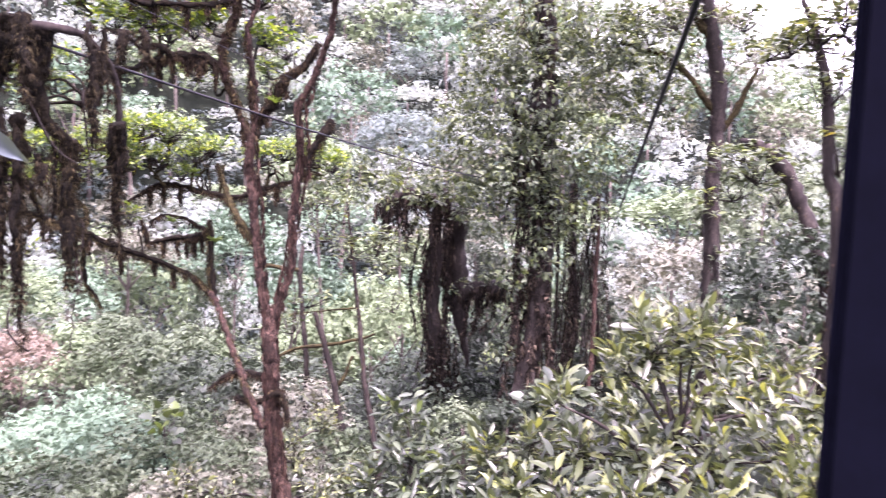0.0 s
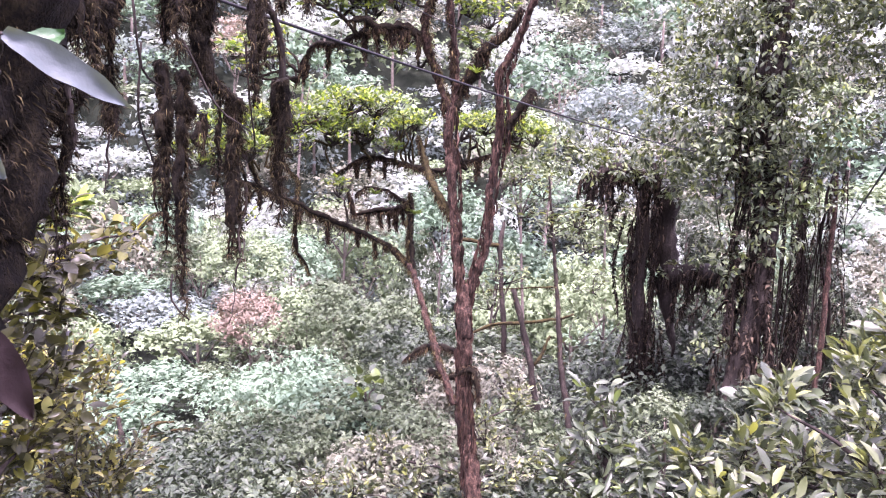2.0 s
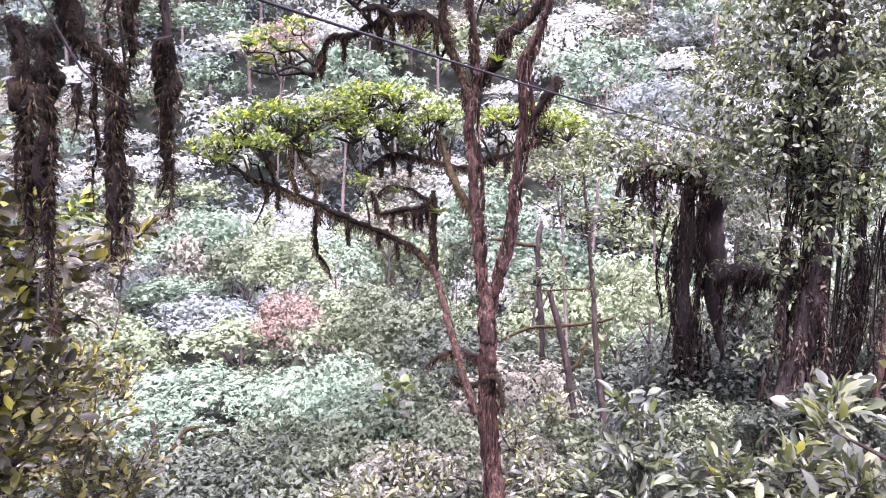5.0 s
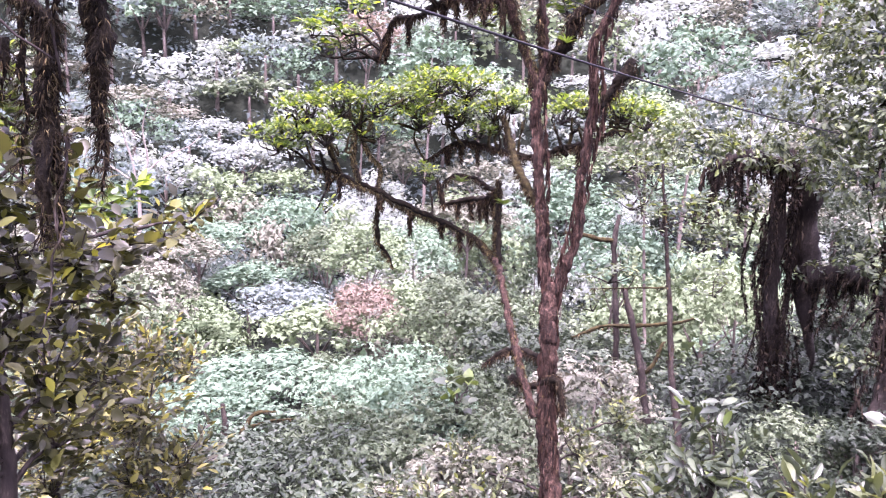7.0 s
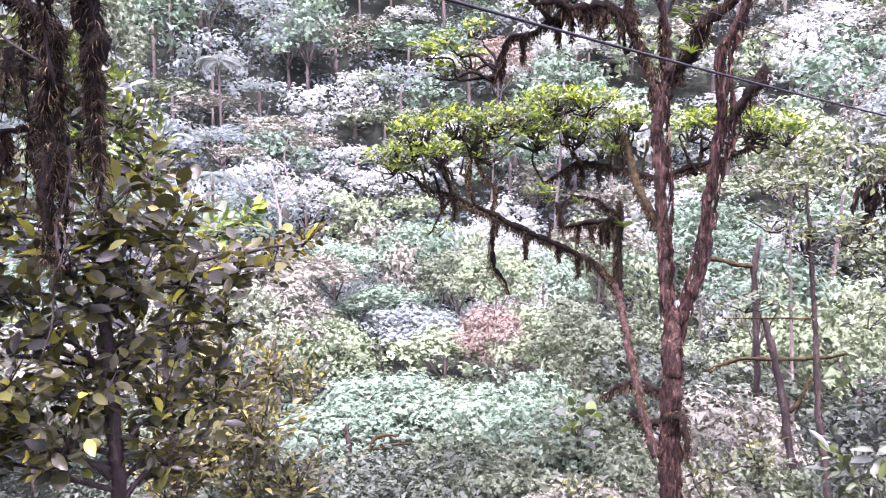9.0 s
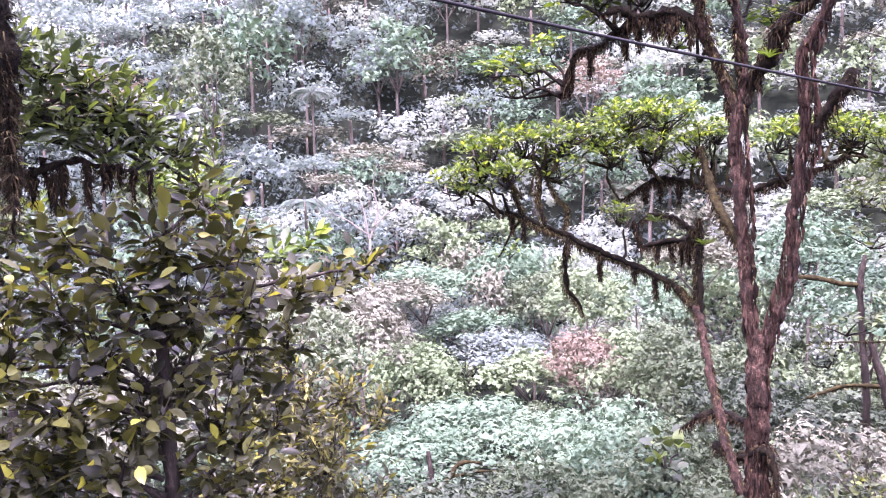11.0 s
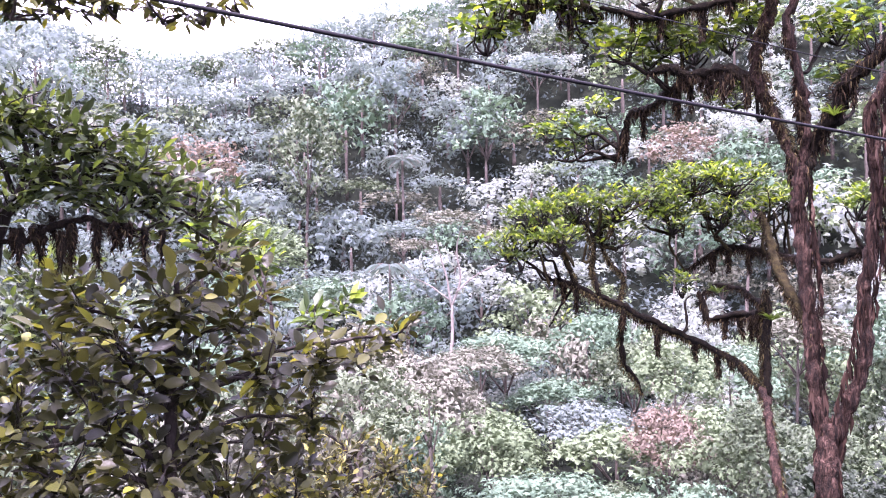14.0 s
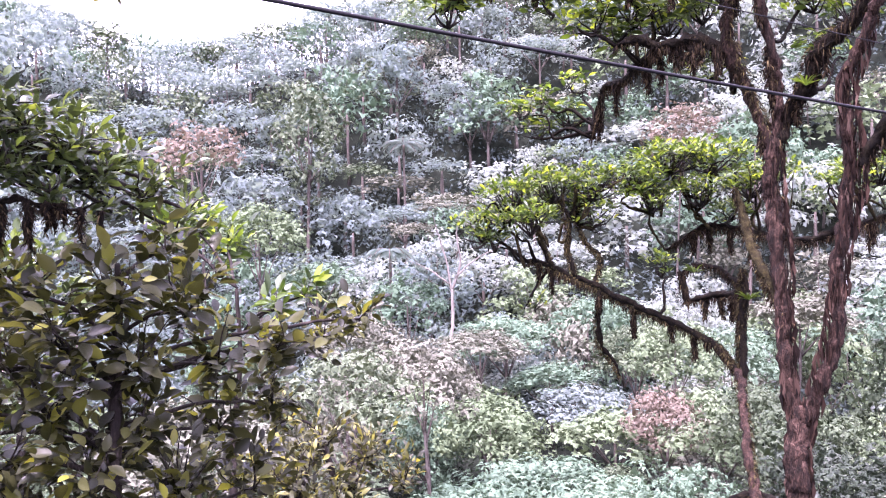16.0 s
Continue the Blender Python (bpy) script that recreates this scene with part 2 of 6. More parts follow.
def tube(points, sides=8, step=0.12, lumps=0.12, waver=0.0, seed=0):
    """Vertices and quads of a tapered, uneven tube."""
    line = spline(points, step)
    r = np.random.default_rng(seed + int(abs(line[0, 0]) * 1000))
    n = len(line)
    if waver:
        wave = np.cumsum(r.normal(0, waver, (n, 3)), 0)
        wave -= np.linspace(0, 1, n)[:, None] * wave[-1]
        line[:, :3] += wave
    way = np.gradient(line[:, :3], axis=0)
    way /= np.linalg.norm(way, axis=1)[:, None] + 1e-9
    aside = np.cross(way, (0.31, 0.87, 0.38))
    aside /= np.linalg.norm(aside, axis=1)[:, None] + 1e-9
    above = np.cross(way, aside)
    a = np.arange(sides) / sides * 2 * np.pi
    rad = np.maximum(line[:, 3], 0.002)[:, None] * (1 + r.normal(0, lumps, (n, sides)) + r.normal(0, lumps * 0.6, (n, 1)))
    ring = line[:, None, :3] + rad[..., None] * (np.cos(a)[None, :, None] * aside[:, None] + np.sin(a)[None, :, None] * above[:, None])
    i, j = np.meshgrid(np.arange(n - 1), np.arange(sides), indexing="ij")
    k = (j + 1) % sides
    quads = np.stack([i * sides + j, i * sides + k, (i + 1) * sides + k, (i + 1) * sides + j], -1).reshape(-1, 4)
    verts = np.vstack([ring.reshape(-1, 3), line[0, :3], line[-1, :3]])
    top = n * sides
    j = np.arange(sides)
    caps = np.stack([(j + 1) % sides, j, np.full(sides, top), np.full(sides, top)], -1)
    caps2 = np.stack([(n - 1) * sides + j, (n - 1) * sides + (j + 1) % sides, np.full(sides, top + 1), np.full(sides, top + 1)], -1)
    return verts, quads, np.vstack([caps, caps2])[:, :3]


def tubes_mesh(name, lines, sides=8, step=0.12, lumps=0.12, waver=0.0, seed=0):
    """One mesh of several tubes."""
    vs, fs, base = [], [], 0
    for n, line in enumerate(lines):
        v, q, c = tube(line, sides, step, lumps, waver, seed + n)
        tri = np.vstack([q[:, [0, 1, 2]], q[:, [0, 2, 3]], c])
        vs.append(v)
        fs.append(tri + base)
        base += len(v)
    return raw_mesh(name, np.vstack(vs), np.vstack(fs), True)


def unit(v):
    return v / (np.linalg.norm(v, axis=-1, keepdims=True) + 1e-9)


def round_leaf():
    """An oval leaf with a stalk, a fold along its midrib and a curled tip."""
    us = (0.0, 0.12, 0.32, 0.56, 0.8, 1.0)
    wide = (0.0, 0.0, 0.38, 0.5, 0.34, 0.0)
    verts, rows = [], []
    for u, w in zip(us, wide):
        z = 0.04 * u - 0.2 * u * u
        row = [len(verts)]
        verts.append((u, 0, z))
        if w:
            row += [len(verts), len(verts) + 1]
            verts += [(u + 0.03, w, z + 0.14 * w), (u + 0.03, -w, z + 0.14 * w)]
        rows.append(row)
    tris = []
    for a, b in zip(rows[1:], rows[2:]):
        if len(a) == 1:
            tris += [(a[0], b[0], b[1]), (a[0], b[2], b[0])]
        elif len(b) == 1:
            tris += [(a[0], b[0], a[1]), (a[0], a[2], b[0])]
        else:
            tris += [(a[0], b[0], b[1]), (a[0], b[1], a[1]), (a[0], a[2], b[2]), (a[0], b[2], b[0])]
    return np.array(verts), np.array(tris)


TEMPLATES = {
    "round": round_leaf(),
    "leaf": (np.array([(0, 0, 0), (0.38, 0.42, 0.05), (0.4, 0, -0.005), (0.38, -0.42, 0.05), (0.72, 0.34, 0.0), (0.74, 0, -0.05), (0.72, -0.34, 0.0), (1, 0, -0.16)]),
             np.array([(0, 2, 1), (0, 3, 2), (2, 5, 4), (2, 4, 1), (2, 3, 6), (2, 6, 5), (5, 7, 4), (5, 6, 7)])),
    "chip": (np.array([(0, 0, 0), (0.5, 0.5, 0.1), (1, 0, -0.08), (0.5, -0.5, 0.1)]), np.array([(0, 2, 1), (0, 3, 2)])),
    "shard": (np.array([(0, 0.45, 0), (0.1, -0.5, 0.05), (1, 0.05, -0.1)]), np.array([(0, 1, 2)])),
}


def leaves(base, axis, face, length, width, form="leaf"):
    """Vertices and triangles of many leaves: base point, axis, upper side, length, width share."""
    tv, tf = TEMPLATES[form]
    axis = unit(axis)
    side = unit(np.cross(face, axis))
    face = np.cross(axis, side)
    n = len(base)
    length, width = np.broadcast_to(length, n)[:, None, None], np.broadcast_to(width, n)[:, None, None]
    v = base[:, None] + length * (tv[None, :, :1] * axis[:, None] + width * tv[None, :, 1:2] * side[:, None] + tv[None, :, 2:] * face[:, None])
    f = tf[None] + (np.arange(n) * len(tv))[:, None, None]
    return v.reshape(-1, 3), f.reshape(-1, 3)


def join(pieces):
    vs, fs, base = [], [], 0
    for v, f in pieces:
        vs.append(v)
        fs.append(f + base)
        base += len(v)
    return np.vstack(vs), np.vstack(fs)


def ball(n, r):
    return unit(r.normal(size=(n, 3)))


def sprays(blobs, tips, per_tip, length, width, r, rise=0.5, droop=0.0, form="leaf", flat=0.6):
    """Leaf rosettes at twig tips through ellipsoid blobs (x, y, z, rx, rz). Gives leaves and twig lines."""
    base, axis, face, size, twigs = [], [], [], [], []
    for x, y, z, rx, rz in blobs:
        c = np.array((x, y, z))
        n = max(3, int(tips * rx * rx / 0.25))
        d = ball(n, r)
        d[:, 2] = np.where(r.random(n) < flat, np.abs(d[:, 2]), d[:, 2])
        at = c + d * np.array((rx, rx, rz)) * (r.random((n, 1)) ** 0.45)
        root = c + np.array((0, 0, -rz * 0.9))
        for p in at[:: 3]:
            mid = (p + root) / 2 + r.normal(0, 0.12 * rx, 3) - (0, 0, 0.1 * rz)
            twigs.append([(*root, 0.014), (*mid, 0.009), (*p, 0.004)])
        m = per_tip
        out = unit(np.stack([r.normal(size=(n, m)), r.normal(size=(n, m)), np.zeros((n, m))], -1))
        a = out + np.array((0, 0, 1)) * (rise + r.normal(0, 0.35, (n, m, 1))) - np.array((0, 0, 1)) * droop
        f = np.array((0, 0, 1.0)) + r.normal(0, 0.45, (n, m, 3)) - out * rise * 0.5
        b = at[:, None] + unit(a) * 0.03 + r.normal(0, 0.02, (n, m, 3))
        base.append(b.reshape(-1, 3)), axis.append(a.reshape(-1, 3)), face.append(f.reshape(-1, 3))
        size.append(length * (0.65 + 0.6 * r.random(n * m)))
    base, axis, face, size = (np.concatenate(s) for s in (base, axis, face, size))
    return leaves(base, axis, face, size, width * (0.85 + 0.3 * r.random(len(base))), form), twigs


def boughs(blobs, tips, per_tip, length, width, r, droop=0.3, reach=0.32, form="round"):
    """Twigs through ellipsoid blobs with leaves set alternately along them. Gives leaves and twig lines."""
    base, axis, face, size, twigs = [], [], [], [], []
    for x, y, z, rx, rz in blobs:
        c, n = np.array((x, y, z)), max(3, int(tips * rx * rx / 0.25))
        d = ball(n, r)
        at = c + d * np.array((rx, rx, rz)) * (r.random((n, 1)) ** 0.4)
        root = c + np.array((0, 0, -rz * 0.9))
        out = unit(at - root + np.array((0, 0, 0.05)))
        for p in at[:: 3]:
            twigs.append([(*root, 0.01), (*((p + root) / 2 + r.normal(0, 0.1 * rx, 3)), 0.007), (*p, 0.003)])
        u = np.linspace(0, 1, per_tip)[None, :, None] * np.ones((n, 1, 1))
        side = unit(np.cross(out, np.array((0, 0, 1.0)) + r.normal(0, 0.4, (n, 3))))[:, None]
        turn = np.where(np.arange(per_tip) % 2, 1.0, -1.0)[None, :, None]
        b = at[:, None] - out[:, None] * u * reach * rx / 0.4 + r.normal(0, 0.015, (n, per_tip, 3))
        a = out[:, None] * (0.5 + 0.6 * (1 - u)) + side * turn * (0.35 + 0.6 * u) + r.normal(0, 0.25, (n, per_tip, 3)) - np.array((0, 0, droop))
        f = np.array((0, 0, 1.0)) + 0.35 * out[:, None] + r.normal(0, 0.7, (n, per_tip, 3))
        base.append(b.reshape(-1, 3)), axis.append(a.reshape(-1, 3)), face.append(f.reshape(-1, 3))
        size.append(length * (0.42 + 0.95 * r.random(n * per_tip) ** 1.2))
    base, axis, face, size = (np.concatenate(q) for q in (base, axis, face, size))
    return leaves(base, axis, face, size, width * (0.8 + 0.4 * r.random(len(base))), form), twigs


def hairs(line, count, length, r, spread=0.5, width=0.006, down=1.0):
    """Hanging strands round a line of (x, y, z, radius)."""
    s = spline(line, 0.03)
    pick = r.integers(0, len(s), count)
    p, rad = s[pick, :3], s[pick, 3]
    out = ball(count, r)
    out[:, 2] *= 0.5
    start = p + out * rad[:, None] * 0.9
    ln = length * (0.35 + 0.9 * r.random(count) ** 1.5)
    way = unit(out * spread * r.random((count, 1)) + np.array((0, 0, -down)) + r.normal(0, 0.12, (count, 3)))
    mid = start + way * ln[:, None] * 0.5 + out * 0.015
    end = mid + unit(way + np.array((0, 0, -0.8))) * ln[:, None] * 0.5
    side = unit(np.cross(way, r.normal(size=(count, 3)))) * width * (0.5 + r.random((count, 1)))
    v = np.stack([start - side, start + side, mid - side * 0.8, mid + side * 0.8, end], 1).reshape(-1, 3)
    f = np.array([(0, 1, 3), (0, 3, 2), (2, 3, 4)])[None] + (np.arange(count) * 5)[:, None, None]
    return v, f.reshape(-1, 3)


# ---------------------------------------------------------------- ground
HUB = np.array((1.2, 1.2))


def ridge(az):
    """Elevation in degrees of the far ridge's ground, by azimuth to the left of +y."""
    return np.interp(az, (-180, -60, -27, -20, -15, -5, 9, 30, 50, 58, 64, 72, 86, 110, 180), (6, 5, 1.5, 4, 7.5, 9.5, 12.5, 15, 15.5, 14, 11.5, 9.4, 11.6, 10, 6))


def smooth(a, b, x):
    u = np.clip((x - a) / (b - a), 0, 1)
    return u * u * (3 - 2 * u)


def ground_z(x, y):
    dx, dy = np.asarray(x) - HUB[0], np.asarray(y) - HUB[1]
    s, az = np.hypot(dx, dy), np.degrees(np.arctan2(-dx, dy))
    low = np.interp(s, (0, 6, 12, 20, 30, 48, 4000), (-4.9, -5.1, -6.4, -9.4, -12, -12.5, -12.5))
    low = low + 3.0 * smooth(22, 6, az) * smooth(-120, -60, az) * smooth(11, 17, s) * smooth(40, 24, s)
    top = 118 * np.tan(np.radians(ridge(az)))
    z = low + (top + 12.5) * smooth(48, 118, s) - np.maximum(s - 118, 0) * 0.12 * (s < 600) - 57.8 * (s >= 600)
    bump = np.sin(x * 0.31 + 1.3) * np.cos(y * 0.27) * 0.35 + np.sin(x * 0.11) * np.sin(y * 0.13 + 2) * 0.8 * smooth(15, 40, s)
    return z + bump * smooth(3, 10, s)


rings = np.concatenate([np.linspace(0.0, 20, 21)[1:], np.linspace(22, 130, 46), np.geomspace(145, 3000, 16)])
spokes = np.radians(np.arange(0, 360, 2.5))
gs, ga = np.meshgrid(rings, spokes, indexing="ij")
gx, gy = HUB[0] - gs * np.sin(ga), HUB[1] + gs * np.cos(ga)
gv = np.stack([gx, gy, ground_z(gx, gy)], -1).reshape(-1, 3)
gv = np.vstack([gv, [(HUB[0], HUB[1], float(ground_z(HUB[0], HUB[1])))]])
ni, nj = gs.shape
ii, jj = np.meshgrid(np.arange(ni - 1), np.arange(nj), indexing="ij")
kk = (jj + 1) % nj
gq = np.stack([ii * nj + jj, (ii + 1) * nj + jj, (ii + 1) * nj + kk, ii * nj + kk], -1).reshape(-1, 4)
jj = np.arange(nj)
gt = np.stack([np.full(nj, ni * nj), jj, (jj + 1) % nj], -1)
gf = np.vstack([gq[:, [0, 1, 2]], gq[:, [0, 2, 3]], gt])
ground = part("ground", raw_mesh("ground", gv, gf, True), SOIL)
tagged(ground, "dark damp forest soil sloping to a valley and hillside", "ground", kind="structure")

# ---------------------------------------------------------------- trees of the valley and hillside


def crown_arrays(shape, clumps, tips, per, leaf, seed, slim=0.45, form="chip", inner=12, soft=0.4, plump=1.0):
    """A crown of unit radius about its own middle: leafy clumps set with whorls of leaves, gaps between. Vertices, triangles, normals."""
    r = np.random.default_rng(seed)
    vs, fs, ns, base = [], [], [], 0
    flat = shape in ("umbrella", "tiers")
    for i in range(clumps):
        a, q = i * 2.399 + r.normal(0, 0.25), np.sqrt((i + 0.4) / clumps)
        if shape == "umbrella":
            c = (q * 0.88 * np.cos(a), q * 0.88 * np.sin(a), 0.42 * (1 - q * q) + r.normal(0, 0.13))
            s = r.uniform(0.2, 0.36)
        elif shape == "tiers":
            tier = i % 3
            c = (q * (0.88 - 0.2 * tier) * np.cos(a), q * (0.88 - 0.2 * tier) * np.sin(a), -0.35 + 0.4 * tier + r.normal(0, 0.15))
            s = r.uniform(0.22, 0.38)
        elif shape == "tall":
            h = (i + 0.5) / clumps
            w = 0.75 * np.sin(np.pi * (0.15 + 0.8 * h)) * r.uniform(0.5, 1)
            c = (w * np.cos(a), w * np.sin(a), -0.95 + 1.9 * h)
            s = r.uniform(0.22, 0.4)
        else:
            h = 1 - 1.3 * (i + 0.5) / clumps
            w = np.sqrt(max(0.02, 1 - h * h)) * r.uniform(0.72, 0.86)
            c = (w * np.cos(a), w * np.sin(a), h * 0.72 + r.normal(0, 0.07))
            s = r.uniform(0.2, 0.4)
        c, s = np.array(c), s * plump
        squash = s * np.array((r.uniform(0.85, 1.2), r.uniform(0.85, 1.2), r.uniform(0.5, 0.75) if flat else r.uniform(0.65, 0.9)))
        wave = r.uniform(0, 6.28, 3)

        def lumps(d):
            return 1 + 0.16 * np.sin(d[:, :1] * 5 + wave[0]) * np.cos(d[:, 1:2] * 5 + wave[1]) + 0.08 * np.sin(d[:, 2:] * 9 + d[:, :1] * 7 + wave[2])

        # leaves in the dense inside of the clump
        d = ball(inner, r)
        v, f = leaves(c + d * squash * r.uniform(0.1, 0.6, (inner, 1)), np.cross(d, r.normal(size=(inner, 3))) + 0.2 * d, d + np.array((0, 0, 0.3)), s * r.uniform(0.25, 0.5, inner), 0.75, "shard")
        vs.append(v)
        fs.append(f + base)
        ns.append(np.repeat(unit(d + r.normal(0, 0.4, d.shape)), 3, 0))
        base += len(v)
        # whorls of leaves at the twig tips
        d = ball(tips, r)
        d[:, 2] = np.where(r.random(tips) < 0.6, np.abs(d[:, 2]), d[:, 2])
        up = unit(d / squash * s + r.normal(0, 0.2, d.shape))
        at = c + d * squash * lumps(d) * (0.5 + 0.3 * soft + (0.66 - 0.35 * soft) * r.random((tips, 1)) ** 0.7)
        one = unit(np.cross(up, r.normal(size=(tips, 3))))
        two = np.cross(up, one)
        w = (np.arange(per) * 2 * np.pi / per)[None, :, None] + r.normal(0, 0.3, (tips, per, 1))
        out = one[:, None] * np.cos(w) + two[:, None] * np.sin(w)
        axis = (out + up[:, None] * r.uniform(0.0, 0.6 - 0.35 * soft, (tips, per, 1)) - np.array((0, 0, 0.4))).reshape(-1, 3)
        face = (up[:, None] - out * 0.1 + np.array((0, 0, 0.35)) + r.normal(0, 0.48 - 0.25 * soft, (tips, per, 3))).reshape(-1, 3)
        v, f = leaves(np.repeat(at, per, 0), axis, face, leaf * (0.5 + 0.9 * r.random(tips * per)), slim, form)
        corners = len(TEMPLATES[form][0])
        n = unit(np.repeat(up, per, 0) * (0.4 + 0.6 * soft) + unit(face) * (1.0 - 0.6 * soft) + r.normal(0, 0.18, face.shape))
        vs.append(v)
        fs.append(f + base)
        ns.append(np.repeat(n, corners, 0))
        base += len(v)
    return np.vstack(vs), np.vstack(fs), np.vstack(ns)


def shaped_mesh(name, v, f, n):
    """A mesh with soft leaf normals of its own."""
    me = raw_mesh(name, v, f, True)
    me.normals_split_custom_set_from_vertices(n.tolist())
    return me


SHAPES = ("umbrella", "dome", "tiers", "tall")
NEAR_CROWNS = {s: [shaped_mesh("crown", *crown_arrays(s, 30, 28, 6, 0.058, 10 + 7 * i + j, 0.44, "chip", 16, 0.5, 1.1)) for j in range(3)] for i, s in enumerate(SHAPES)}
VALLEY_CROWNS = {s: [shaped_mesh("crown", *crown_arrays(s, 30, 54, 6, 0.05, 50 + 7 * i + j, 0.62, "shard", 18, 0.7, 1.15)) for j in range(3)] for i, s in enumerate(SHAPES)}
MID_CROWNS = {s: [shaped_mesh("crown", *crown_arrays(s, 30, 30, 6, 0.06, 30 + 7 * i + j, 0.62, "shard", 16, 0.7, 1.15)) for j in range(3)] for i, s in enumerate(SHAPES)}
HILL_CROWNS = {s: [shaped_mesh("crown", *crown_arrays(s, 28, 19, 5, 0.068, 60 + 7 * i + j, 0.65, "shard", 12, 0.9, 1.15)) for j in range(3)] for i, s in enumerate(SHAPES)}
FAR_CROWNS = {s: [crown_arrays(s, 22, 13, 4, 0.076, 90 + 7 * i + j, 0.7, "shard", 10, 0.9, 1.15) for j in range(2)] for i, s in enumerate(SHAPES)}


def tree(centre, radius, tall, foliage, shape, label, category="tree", near=True, bark=None, group="", seed=0, girth=0.032, bare=0.0):
    """A whole tree: trunk with limbs from the ground up, and a crown of that radius and half height about its centre."""
    r = np.random.default_rng(seed + 1000)
    x, y, z = centre
    foot = float(ground_z(x, y))
    root = thing("tree" if tall > 0.9 or z - foot > 3 else "shrub", (x, y, foot), label, category, group)
    high = z - foot
    girth = max(0.045, girth * radius)
    lean = r.normal(0, 0.04 * max(high, 1), 2)
    lines = [[(lean[0], lean[1], -0.3, girth * 1.4), (lean[0] * 0.5, lean[1] * 0.5, high * 0.45, girth), (0, 0, high * 0.85, girth * 0.8), (0, 0, high + tall * 0.3, girth * 0.3)]]
    for i in range(4):
        a, w = i * 1.57 + r.normal(0, 0.3), radius * r.uniform(0.45, 0.75)
        start = max(high - tall * 0.9, high * 0.45) * r.uniform(0.85, 1)
        lines.append([(0, 0, start, girth * 0.6), (w * 0.45 * np.cos(a), w * 0.45 * np.sin(a), (start + high) / 2 + tall * 0.05, girth * 0.4), (w * np.cos(a), w * np.sin(a), high + tall * 0.15, girth * 0.15)])
    part("trunk", tubes_mesh("trunk", lines, 4, 0.9 if near else 2.2, 0.1, 0.01, seed), bark or BARK_FAR, root)
    off = math.hypot(x - HUB[0], y - HUB[1])
    mesh = (NEAR_CROWNS if off < 21 else VALLEY_CROWNS if off < 46 and seed < 90 else MID_CROWNS if off < 44 else HILL_CROWNS)[shape][seed % 3]
    crown = part("crown", mesh, foliage, root)
    crown.location, crown.scale, crown.rotation_euler = (0, 0, high), (radius, radius, tall), (r.normal(0, 0.08), r.normal(0, 0.08), r.uniform(0, 6.28))
    crown.material_slots[0].link = "OBJECT"
    crown.material_slots[0].material = foliage
    return root


